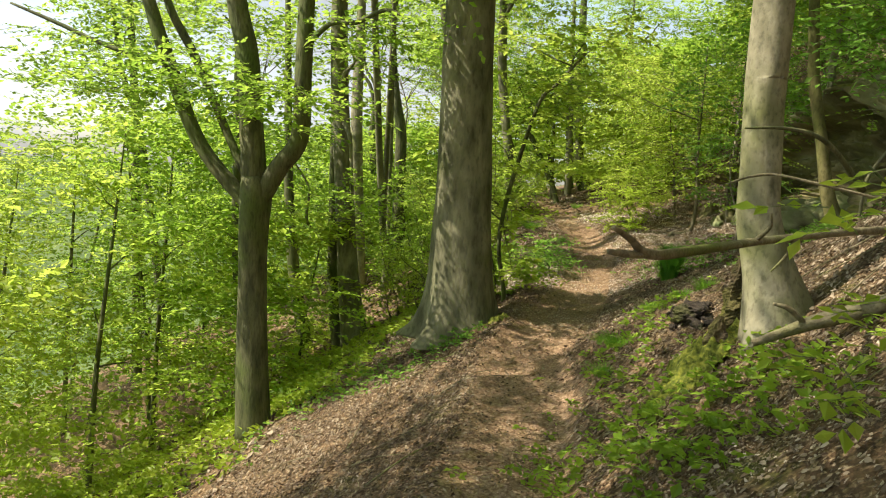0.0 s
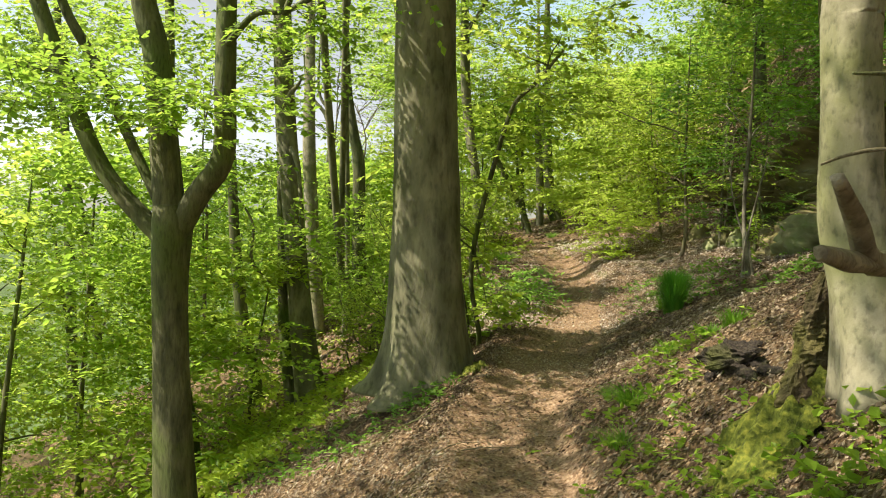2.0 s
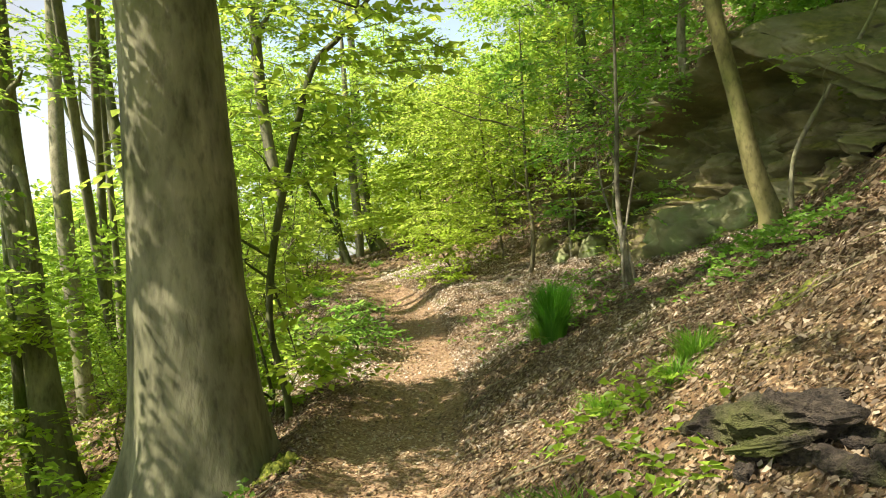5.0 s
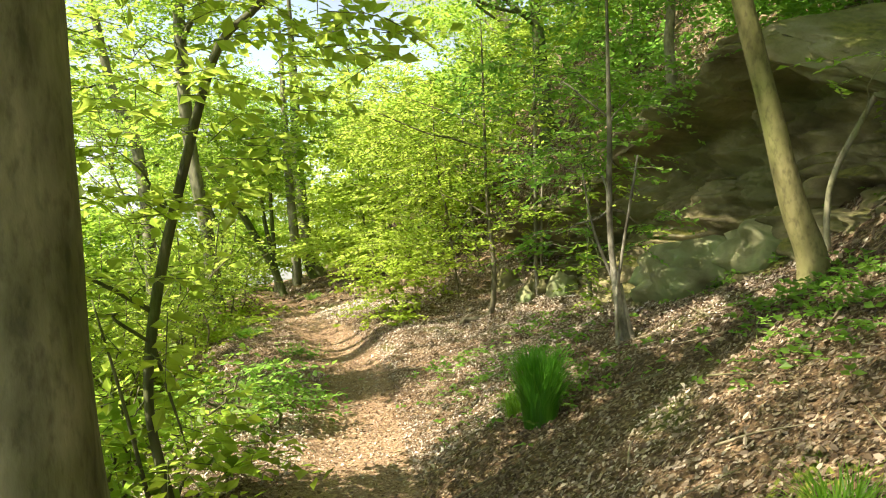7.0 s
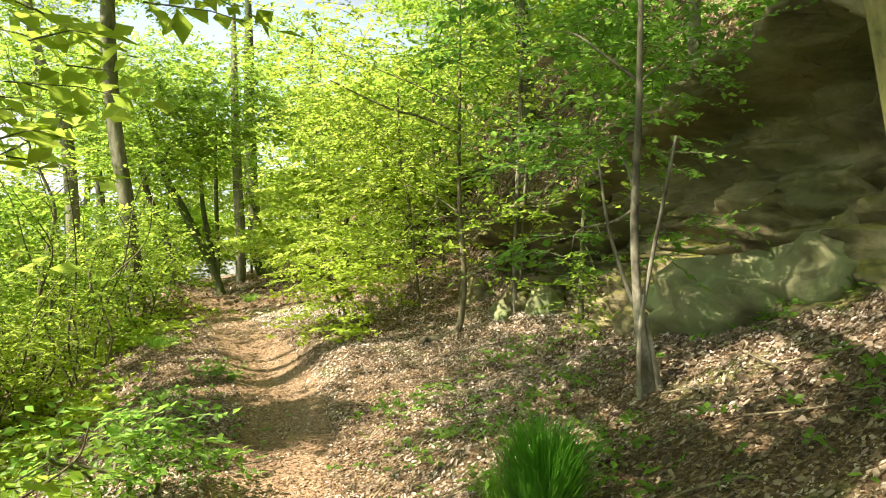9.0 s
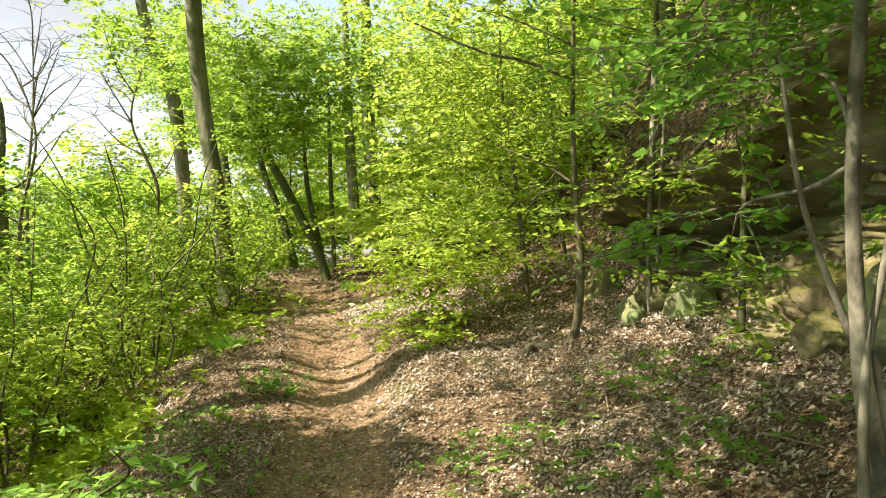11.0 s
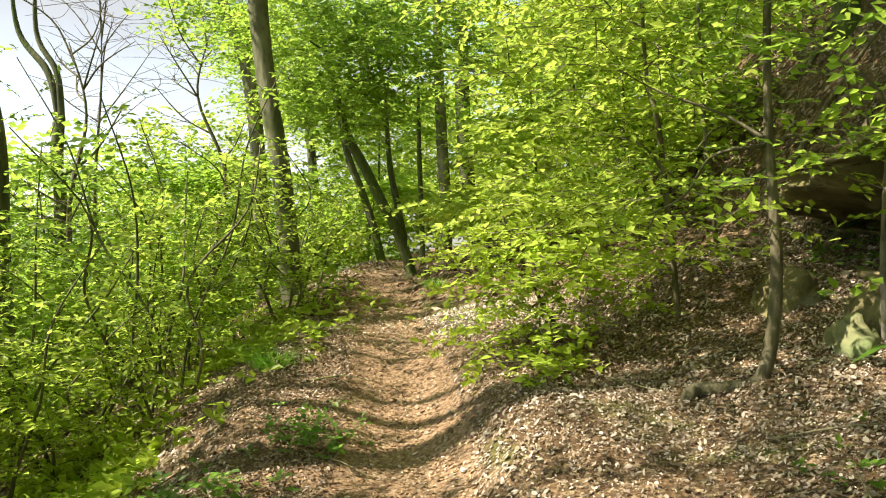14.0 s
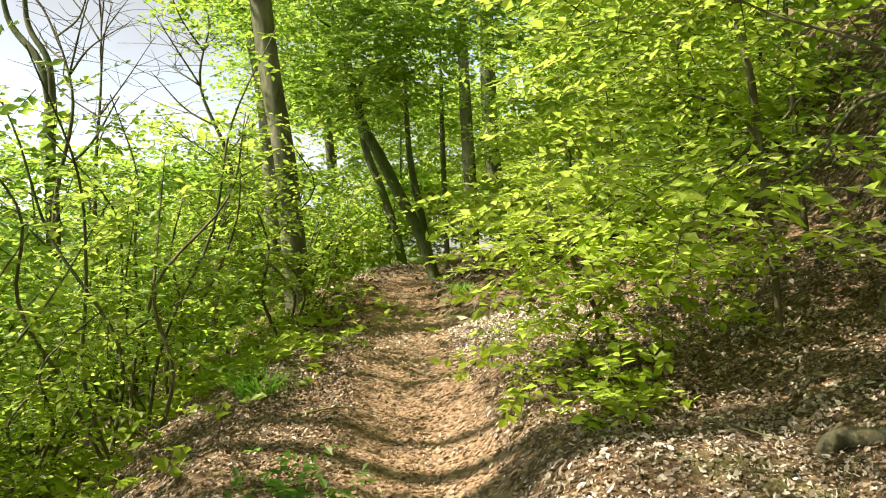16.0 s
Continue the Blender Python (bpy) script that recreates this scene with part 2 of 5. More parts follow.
# ---------------------------------------------------------------- ground shape
CY=[-25,0,2,4,5.8,7.4,8.4,11,13.7,15,16,18,20,22,26,45,90]
CX=[2.5,.75,.45,.15,-.05,-.32,-.25,-.1,-.1,-.3,-.55,-1.15,-1.75,-2.2,-2.9,-6,-12]
ZY=[-25,0,4,6,8.5,11,13.7,15,16,17,18,19.5,20.7,23,30,90]
ZZ=[.1,.38,.36,.4,.55,.66,.79,.90,1.02,1.14,1.23,1.37,1.45,1.5,1.5,1.2]
def smooth(t): t=np.clip(t,0,1); return t*t*(3-2*t)
def H(x,y):
    cx=np.interp(y,CY,CX); cz=np.interp(y,ZY,ZZ); d=x-cx
    sr=np.interp(y,[3,6,8,10,12.5,14,18,25],[.75,.78,.55,.47,.38,.3,.28,.3])
    er=np.interp(y,[0,8,13,20],[.3,.35,.5,.45])
    right=sr*np.maximum(0,d-er)+np.interp(y,[0,6,9,14,25],[0,.0,.25,.45,.4])*np.maximum(0,d-3.3)
    xs=np.interp(y,[10.3,12.5,14,15,16,17,18.6],[3.9,3.9,3.8,3.4,2.9,2.7,3.1])
    right=right+np.interp(y,[10.2,11.2,14,16,18,19],[0,1.45,1.45,.8,.25,0])*smooth((x-xs)/1.2)
    right=right+.24*np.interp(y,[11,13.5,14.6,15.3,16.2,17.5,19],[0,.3,.5,1,.9,.4,.2])*smooth((d+.08)/.6)*(1-smooth((d-.6)/.9))
    right=right+np.interp(y,[15,18,24,30],[0,.5,.5,.2])*np.maximum(0,d-3.6)
    el=np.interp(y,[0,6,8.5,11,13,16,18,25],[-.5,-.3,-.5,-.8,-.95,-1.1,-.85,-.9])
    l=np.maximum(0,el-d); sl=np.interp(y,[0,14,17],[.6,.6,.5]); left=-(sl*l-.25*(1-np.exp(-l/.5))*.4)
    left=np.maximum(left,-30)
    return cz+right+left


def wobble(x, y):
    """Small unevenness of the forest floor."""
    a = np.sin(2.1 * x + 1.3 * np.sin(1.7 * y)) * np.sin(1.9 * y + 0.8 * np.sin(2.3 * x))
    b = np.sin(6.3 * x + 2.0 * np.sin(4.1 * y)) * np.sin(5.7 * y + 1.1 * np.sin(5.2 * x))
    c = np.sin(17.0 * x + 2.0 * np.sin(11.0 * y)) * np.sin(15.0 * y + 1.5 * np.sin(13.0 * x))
    d = np.abs(x - np.interp(y, CY, CX))
    off = smooth((d - 0.2) / 0.6)
    trough = 0.055 * (1 - smooth((d - 0.18) / 0.34)) * smooth((60 - y) / 20)
    return (0.035 * a + 0.016 * b) * off + 0.010 * b * (1 - off) + 0.006 * c - trough


def floor_z(x, y):
    return H(x, y) + wobble(x, y)


def mesh_np(name, verts, faces, material, smooth_shade=False):
    """A mesh from arrays of vertices and of triangles or quads."""
    me = bpy.data.meshes.new(name)
    faces = np.asarray(faces, np.int32)
    n, k = faces.shape
    me.vertices.add(len(verts))
    me.vertices.foreach_set("co", np.asarray(verts, np.float32).ravel())
    me.loops.add(n * k)
    me.loops.foreach_set("vertex_index", faces.ravel())
    me.polygons.add(n)
    me.polygons.foreach_set("loop_start", np.arange(0, n * k, k, dtype=np.int32))
    if smooth_shade:
        me.polygons.foreach_set("use_smooth", np.ones(n, bool))
    else:
        me.polygons.foreach_set("use_smooth", np.zeros(n, bool))
    me.update(calc_edges=True)
    me.materials.append(material)
    return me


def part(name, me, parent, label=""):
    ob = new(name, me)
    ob.parent = parent
    if parent is not None:
        ob.matrix_parent_inverse = Matrix.Translation(-parent.location)
    return tagged(ob, label)


def base_empty(name, x, y, z):
    e = new(name)
    e.location = (x, y, z)
    e.empty_display_size = 0.2
    return e


def graded(lo, hi, step, far_lo, far_hi, grow=1.18):
    core = list(np.arange(lo, hi + 1e-6, step))
    s, p, right = step, hi, []
    while p < far_hi:
        s *= grow
        p += s
        right.append(p)
    s, p, left = step, lo, []
    while p > far_lo:
        s *= grow
        p -= s
        left.append(p)
    return np.array(left[::-1] + core + right)


def build_ground():
    gx = graded(-4.5, 4.2, 0.055, -1500, 900)
    gy = graded(3.5, 22.5, 0.065, -700, 1500)
    X, Y = np.meshgrid(gx, gy)
    Z = floor_z(X, Y)
    V = np.stack([X, Y, Z], -1).reshape(-1, 3)
    r, c = X.shape
    i = np.arange(r * c).reshape(r, c)
    F = np.stack([i[:-1, :-1], i[:-1, 1:], i[1:, 1:], i[1:, :-1]], -1).reshape(-1, 4)
    me = mesh_np("ground", V, F, FLOOR, True)
    d = X - np.interp(Y, CY, CX)
    d = np.where(d > 0, d * np.interp(Y, [10, 13], [1.0, 1.9]), -d) + 0.10 * np.sin(3.1 * Y) * np.sin(1.7 * Y + X)
    half = np.interp(Y, [0, 8, 12, 15, 20, 26], [0.36, 0.42, 0.42, 0.46, 0.42, 0.35])
    tread = 1 - smooth((d - half * 0.7) / 0.35)
    at = me.attributes.new("tread", "FLOAT", "POINT")
    at.data.foreach_set("value", tread.ravel().astype(np.float32))
    far = smooth((np.hypot(X, Y - 10) - 45) / 40)
    at = me.attributes.new("far", "FLOAT", "POINT")
    at.data.foreach_set("value", far.ravel().astype(np.float32))
    ob = new("ground", me)
    tagged(ob, "brown forest floor with a trodden earth path", "ground", kind="structure")
    return ob


build_ground()


# ---------------------------------------------------------------- building blocks for plants
def spline(points, per=6):
    """Catmull-Rom through (x, y, z, r) rows."""
    P = np.array(points, float)
    P = np.vstack([2 * P[0] - P[1], P, 2 * P[-1] - P[-2]])
    out = []
    for k in range(1, len(P) - 2):
        a, b, c, d = P[k - 1], P[k], P[k + 1], P[k + 2]
        for t in np.linspace(0, 1, per, endpoint=False):
            out.append(0.5 * (2 * b + (c - a) * t + (2 * a - 5 * b + 4 * c - d) * t * t + (3 * b - a - 3 * c + d) * t ** 3))
    out.append(P[-2])
    return np.array(out)


def tube(points, sides=10, per=6, lumps=0.05, seed=0, flare=0.0, flare_height=0.5):
    """A tapered, slightly uneven tube along (x, y, z, r) rows; flare: root buttresses at its foot."""
    rng = np.random.default_rng(seed)
    S = spline(points, per)
    C, R = S[:, :3], np.maximum(S[:, 3], 0.002)
    T = np.gradient(C, axis=0)
    T /= np.linalg.norm(T, axis=1, keepdims=True) + 1e-9
    ref = np.array([0.9, 0.3, 0.1]) if abs(T[0][2]) > 0.7 else np.array([0.1, 0.2, 1.0])
    U = ref - T * (T @ ref)[:, None]
    U /= np.linalg.norm(U, axis=1, keepdims=True)
    W = np.cross(T, U)
    a = np.linspace(0, 2 * np.pi, sides, endpoint=False)
    ph = rng.uniform(0, 6.28, 6)
    s = np.linspace(0, len(C) * 0.35, len(C))[:, None]
    rad = 1 + lumps * (np.sin(2 * a + ph[0] + 0.5 * s) + 0.7 * np.sin(3 * a + ph[1] - 0.8 * s) + 0.5 * np.sin(5 * a + ph[2] + 1.3 * s))
    if flare:
        h = (C[:, 2] - C[0, 2])[:, None]
        lobes = 0.5 + 0.5 * np.sin(5 * a + ph[3]) * (0.7 + 0.3 * np.sin(2 * a + ph[4]))
        rad = rad + flare * np.exp(-h / flare_height) * lobes
    ring = C[:, None] + (R[:, None] * rad)[..., None] * (np.cos(a)[None, :, None] * U[:, None] + np.sin(a)[None, :, None] * W[:, None])
    n = len(C)
    V = np.vstack([ring.reshape(-1, 3), C[:1], C[-1:]])
    i = np.arange(n * sides).reshape(n, sides)
    j = np.roll(i, -1, axis=1)
    F = np.stack([i[:-1], j[:-1], j[1:], i[1:]], -1).reshape(-1, 4)
    foot = np.stack([j[0], i[0], np.full(sides, n * sides), np.full(sides, n * sides)], -1)
    head = np.stack([i[-1], j[-1], np.full(sides, n * sides + 1), np.full(sides, n * sides + 1)], -1)
    T3 = np.vstack([F[:, [0, 1, 2]], F[:, [0, 2, 3]], foot[:, :3], head[:, :3]])
    return V, T3


def join(meshes):
    V, F, n = [], [], 0
    for v, f in meshes:
        V.append(v)
        F.append(f + n)
        n += len(v)
    return np.vstack(V), np.vstack(F)


def spray_leaves(O, D, L, size, rng, per_spray=12, droop=0.18, wide=0.62):
    """Leaves set alternately along flat twigs: O origins, D directions, L lengths. Gives vertices and triangles."""
    n = len(O)
    t = (np.arange(per_spray) + 0.7) / per_spray
    t = t[None, :] + rng.uniform(-0.04, 0.04, (n, per_spray))
    side = np.where(np.arange(per_spray) % 2, 1.0, -1.0)[None, :] * np.ones((n, 1))
    side[:, -1] = 0.1
    up = np.array([0, 0, 1.0]) + rng.normal(0, 0.22, (n, 3))
    S = np.cross(D, up)
    S /= np.linalg.norm(S, axis=1, keepdims=True) + 1e-9
    N = np.cross(S, D)
    base = O[:, None] + D[:, None] * (t * L[:, None])[..., None]
    base[..., 2] -= droop * L[:, None] * t ** 2
    way = D[:, None] * rng.uniform(0.35, 0.8, (n, per_spray, 1)) + S[:, None] * side[..., None] + rng.normal(0, 0.22, (n, per_spray, 3))
    way[..., 2] -= 0.15
    way /= np.linalg.norm(way, axis=-1, keepdims=True)
    nor = N[:, None] + rng.normal(0, 0.33, (n, per_spray, 3))
    cr = np.cross(way, nor)
    cr /= np.linalg.norm(cr, axis=-1, keepdims=True) + 1e-9
    nor = np.cross(cr, way)
    ln = size * rng.uniform(0.6, 1.25, (n, per_spray, 1))
    mid = base + way * ln * 0.48 + nor * ln * 0.10
    tip = base + way * ln
    a = mid + cr * ln * wide * 0.5
    b = mid - cr * ln * wide * 0.5
    V = np.stack([base, a, tip, b], 2).reshape(-1, 3)
    k = np.arange(n * per_spray) * 4
    F = np.concatenate([np.stack([k, k + 1, k + 2], 1), np.stack([k, k + 2, k + 3], 1)])
    return V, F


def twig_strips(O, D, L, droop=0.18, r=0.004):
    """Thin three-sided twigs."""
    n = len(O)
    E = O + D * L[:, None]
    E[:, 2] -= droop * L
    M = O + D * L[:, None] * 0.5
    M[:, 2] -= droop * L * 0.25
    S = np.cross(D, [0, 0, 1.0])
    S /= np.linalg.norm(S, axis=1, keepdims=True) + 1e-9
    up = np.array([0, 0, 1.0])
    V = np.stack([O + S * r, O - S * r, O + up * r * 1.5, M + S * r * 0.7, M - S * r * 0.7, M + up * r, E], 1).reshape(-1, 3)
    k = np.arange(n) * 7
    tri = [(0, 3, 4), (0, 4, 1), (1, 4, 5), (1, 5, 2), (2, 5, 3), (2, 3, 0), (3, 6, 4), (4, 6, 5), (5, 6, 3)]
    return V, np.concatenate([np.stack([k + a, k + b, k + c], 1) for a, b, c in tri])


def blob_sprays(blobs, axis, rng, length):
    """Twig origins and ways inside soft ellipsoids (x, y, z, rx, ry, rz, count), pointing away from the axis."""
    Os, Ds = [], []
    for x, y, z, rx, ry, rz, n in blobs:
        d = rng.normal(size=(n, 3))
        d /= np.linalg.norm(d, axis=1, keepdims=True)
        r = rng.uniform(0.05, 1, n) ** 0.45
        p = d * r[:, None]
        tiers = max(2, int(rz / 0.28))
        p[:, 2] = np.round(p[:, 2] * tiers) / tiers + rng.normal(0, 0.07, n)
        O = np.array([x, y, z]) + p * [rx, ry, rz]
        out = O - np.array([axis[0], axis[1], 0])
        out[:, 2] = 0
        out /= np.linalg.norm(out, axis=1, keepdims=True) + 1e-6
        way = 0.6 * out + rng.normal(0, 0.6, (n, 3)) * [1, 1, 0.28]
        way[:, 2] += 0.05
        way /= np.linalg.norm(way, axis=1, keepdims=True)
        Os.append(O)
        Ds.append(way)
    O, D = np.vstack(Os), np.vstack(Ds)
    return O, D, length * rng.uniform(0.6, 1.3, len(O))


def branch_to(trunk, target, rng, r0):
    """A limb that leaves the trunk below its target and bends out to it."""
    T = np.array(trunk)
    tx, ty, tz = target
    reach = math.hypot(tx - T[:, 0].mean(), ty - T[:, 1].mean())
    zs = tz - 0.35 * reach - 0.2
    zs = min(max(zs, T[0, 2] + 0.35 * (T[-1, 2] - T[0, 2]) if len(T) > 2 else T[0, 2]), T[-1, 2] - 0.05)
    zs = max(zs, T[0, 2] + 0.3)
    o = np.argsort(T[:, 2])
    p0 = np.array([np.interp(zs, T[o, 2], T[o, k]) for k in range(3)])
    rt = np.interp(zs, T[o, 2], T[o, 3])
    r = min(r0, rt * 0.6)
    q = np.array(target, float)
    m1 = p0 + (q - p0) * 0.35 + rng.normal(0, 0.06, 3) * reach + [0, 0, 0.06 * reach]
    m2 = p0 + (q - p0) * 0.7 + rng.normal(0, 0.05, 3) * reach + [0, 0, 0.05 * reach]
    return [(*p0, r), (*m1, r * 0.75), (*m2, r * 0.5), (*q, r * 0.2)]


def tree(name, trunk, blobs=(), limbs=(), bark=None, leaf=None, label="", category="tree", group="", seed=0, leaf_size=0.075,
         spray=0.5, per_spray=12, sides=12, flare=0.0, flare_height=0.4, limb_r=0.05, twigs=True, auto=True, lumps=0.05, height=0.0):
    rng = np.random.default_rng(seed)
    bark = bark or BARK_THIN
    leaf = leaf or LEAF_FRESH
    trunk = [tuple(p) for p in trunk]
    if height > trunk[-1][2]:
        x, y, z, r = trunk[-1]
        x0, y0, z0, _ = trunk[-2]
        k = (height - z) / max(z - z0, 0.3)
        trunk += [(x + (x - x0) * k * 0.25, y + (y - y0) * k * 0.25, z + (height - z) * 0.5, r * 0.72), (x + (x - x0) * k * 0.5, y + (y - y0) * k * 0.5, height, r * 0.25)]
    x, y = trunk[0][:2]
    root = base_empty(name, x, y, trunk[0][2])
    tagged(root, label, category, group)
    part("trunk", mesh_np("trunk", *tube(trunk, sides, 7, lumps, seed, flare, flare_height), bark, True), root)
    for n, lb in enumerate(limbs):
        part("limb", mesh_np("limb", *tube(lb, 8, 6, lumps, seed + n), bark, True), root)
    if blobs:
        if auto:
            for n, bl in enumerate(blobs):
                lb = branch_to(trunk, bl[:3], rng, limb_r)
                part("limb", mesh_np("limb", *tube(lb, 6, 5, 0.05, seed + 40 + n), bark, True), root)
        O, D, L = blob_sprays(blobs, (x, y), rng, spray)
        tagged(part("crown", mesh_np("crown", *spray_leaves(O, D, L, leaf_size, rng, per_spray), leaf), root), kind="stuff")
        if twigs:
            tagged(part("twig_spray", mesh_np("twig_spray", *twig_strips(O, D, L, r=0.0035), bark), root), kind="stuff")
    return root


def rooted(rows):
    """Carry the foot of a trunk a little way into the ground."""
    x, y, z, r = rows[0]
    g = float(floor_z(np.array(x), np.array(y))) - 0.12
    if g > z:
        rows = [p for p in rows if p[2] > g + 0.15]
        return [(x, y, g, r)] + rows
    return [(x, y, g, r * 1.08)] + rows


# ---------------------------------------------------------------- rock overhang
def build_rock():
    """Sandstone ledge: a pale slab below, a recess with cracks, a jutting mossy roof."""
    ny, nv = 170, 132
    ys = np.linspace(10.6, 18.6, ny)
    v = np.linspace(0, 1, nv)
    prof_v = [0, 0.10, 0.24, 0.34, 0.38, 0.46, 0.60, 0.70, 0.74, 0.80, 0.88, 1.0]
    prof_x = [-0.35, -0.30, 0.05, 0.22, 0.45, 0.62, 0.60, 0.35, -0.12, -0.30, -0.12, 1.3]
    prof_z = [-0.35, 0.10, 0.42, 0.56, 0.58, 0.80, 1.25, 1.62, 1.72, 1.88, 2.06, 2.25]
    X0 = np.interp(ys, [10.6, 11.5, 12.5, 14, 15, 16, 17, 18.6], [3.75, 3.45, 3.2, 2.95, 2.65, 2.3, 2.15, 2.6])
    tall_by = np.interp(ys, [10.6, 11.8, 14, 15, 16, 17.2, 18.6], [0.6, 1.0, 0.95, 0.72, 0.5, 0.36, 0.28])
    Z0 = np.interp(ys, [10.6, 12, 14, 16, 18.6], [1.75, 1.68, 1.58, 1.55, 1.7])
    grow = smooth((ys - 10.6) / 1.2) * smooth((18.9 - ys) / 2.2)
    PX, PZ = np.interp(v, prof_v, prof_x), np.interp(v, prof_v, prof_z)
    V = np.zeros((ny, nv, 3))
    for a in range(ny):
        for b in range(nv):
            p = Vector((0.9 * ys[a], 5.0, 2.2 * PZ[b]))
            big = noise.fractal(p * 0.8, 1.0, 2.0, 4)
            fine = noise.fractal(p * 3.5 + Vector((7, 3, 1)), 0.9, 2.1, 5)
            w = (2.6 * PZ[b] + 0.45 * noise.noise(p * 0.7) + 0.12 * fine) % 1.0
            ledge = 0.07 * (w if w < 0.82 else (1 - w) * 4.5) + 0.012 * math.sin(31 * PZ[b] + 3 * big)
            cell = noise.cell(Vector((ys[a] * 0.9 + 0.4 * big, 1.0, PZ[b] * 1.7 + 0.3 * big)))
            s = grow[a]
            c1 = (PZ[b] - (0.60 + 0.12 * math.sin(1.3 * ys[a]) + 0.05 * math.sin(5.1 * ys[a]))) / 0.035
            c2 = (PZ[b] - (0.22 + 0.25 * (ys[a] - 12.0) + 0.05 * math.sin(7 * ys[a]))) / 0.04
            crack = 0.16 * math.exp(-c1 * c1) + 0.12 * math.exp(-c2 * c2)
            V[a, b] = (X0[a] + PX[b] * (0.35 + 0.65 * s) * (0.4 + 0.6 * tall_by[a]) - 0.28 * big - 0.15 * fine - ledge - 0.20 * cell + crack, ys[a] + 0.10 * fine, Z0[a] + PZ[b] * tall_by[a] + 0.10 * big + 0.03 * fine)
    root = base_empty("rock_overhang", 3.2, 14.0, 1.5)
    tagged(root, "mossy sandstone overhang with a dark recess", "rock")
    for name, lo, hi in (("lower_slab", 0, 50), ("recess_wall", 49, 96), ("roof_ledge", 95, nv)):
        W = V[:, lo:hi]
        i = np.arange(W.shape[0] * W.shape[1]).reshape(W.shape[:2])
        F = np.stack([i[:-1, :-1], i[:-1, 1:], i[1:, 1:], i[1:, :-1]], -1).reshape(-1, 4)
        part(name, mesh_np(name, W.reshape(-1, 3), F, ROCK, True), root)


build_rock()


def boulder(x, y, z, size, seed, label, material=None, name="boulder", category="rock", turn=(0, 0, 0), parent=None):
    bm = bmesh.new()
    bmesh.ops.create_icosphere(bm, subdivisions=4, radius=1.0)
    off = Vector((seed * 3.1, seed * 1.7, 0))
    for vtx in bm.verts:
        n = vtx.co.normalized()
        k = 1 + 0.28 * noise.fractal(n * 1.1 + off, 1.0, 2.0, 3) + 0.14 * noise.cell(n * 2.0 + off) + 0.05 * noise.fractal(n * 5 + off, 0.8, 2.0, 3)
        vtx.co = Vector((n.x * size[0], n.y * size[1], n.z * size[2])) * k
    me = bpy.data.meshes.new(name)
    bm.to_mesh(me)
    bm.free()
    for p in me.polygons:
        p.use_smooth = True
    me.materials.append(material or ROCK)
    ob = new(name, me)
    if parent is not None:
        ob.parent = parent
        ob.matrix_parent_inverse = Matrix.Translation(-parent.location)
        ob.matrix_basis = pose(x, y, z, *turn)
        return
    ob.matrix_world = pose(x, y, z, *turn)
    tagged(ob, label, category)


boulder(2.92, 12.85, 1.72, (0.55, 0.62, 0.36), 1, "smooth grey-green stone slab under the overhang", SLAB)
boulder(3.45, 12.25, 1.95, (0.5, 0.55, 0.30), 2, "smooth grey slab beside a leaning trunk", SLAB)
boulder(2.46, 12.95, 1.40, (0.15, 0.20, 0.16), 6, "yellow-brown broken block at the rock foot")
boulder(2.6, 13.75, 1.52, (0.16, 0.22, 0.18), 3, "sunlit pale broken stone at the rock foot")
boulder(2.05, 15.75, 1.6, (0.16, 0.25, 0.22), 4, "lichen-grey stone half sunk in leaves")
boulder(1.85, 15.55, 1.45, (0.12, 0.16, 0.20), 8, "pale grey-green stone beside thin stems", SLAB)
boulder(2.28, 15.38, 1.58, (0.20, 0.20, 0.24), 9, "pale lichen-streaked block at the rock foot", SLAB)
boulder(1.75, 16.45, 1.62, (0.2, 0.26, 0.24), 5, "mossy stone on the leafy slope")


# ---------------------------------------------------------------- the trees along the path
beech_rows = [(-1.36, 8.95, 0.04, 0.44), (-1.36, 8.95, 0.40, 0.395), (-1.37, 8.95, 1.11, 0.362), (-1.40, 8.95, 1.82, 0.336), (-1.42, 8.95, 2.48, 0.313), (-1.44, 8.95, 3.14, 0.290), (-1.46, 8.95, 3.93, 0.272)]
# unseen crown clumps at y 11 to 12.5 are added to shade bank and rock
tree("beech_tree", rooted(beech_rows),
     [(-1.0, 9.5, 9.5, 3.0, 3.0, 1.4, 380), (-3.5, 8.0, 8.5, 2.4, 2.4, 1.0, 60), (1.2, 8.0, 9.0, 2.4, 2.4, 0.8, 260), (-1.3, 12.0, 7.8, 2.0, 2.0, 0.8, 240),
      (-2.2, 6.5, 7.8, 2.2, 2.0, 0.8, 170), (-2.2, 11.6, 6.3, 1.3, 1.2, 0.5, 30), (-1.7, 12.5, 5.9, 0.9, 1.2, 0.4, 80), (-2.0, 11.0, 5.8, 1.1, 0.9, 0.4, 110), (-2.0, 9.5, 12.0, 3.0, 3.0, 1.4, 260), (-1.6, 8.5, 4.3, 0.8, 0.6, 0.25, 60)],
     bark=BARK_BEECH, label="tall old beech with smooth grey moss-tinged bark", leaf_size=0.11, spray=0.7, sides=48, flare=0.85, flare_height=0.30,
     limb_r=0.12, seed=11, lumps=0.03, height=14.0)

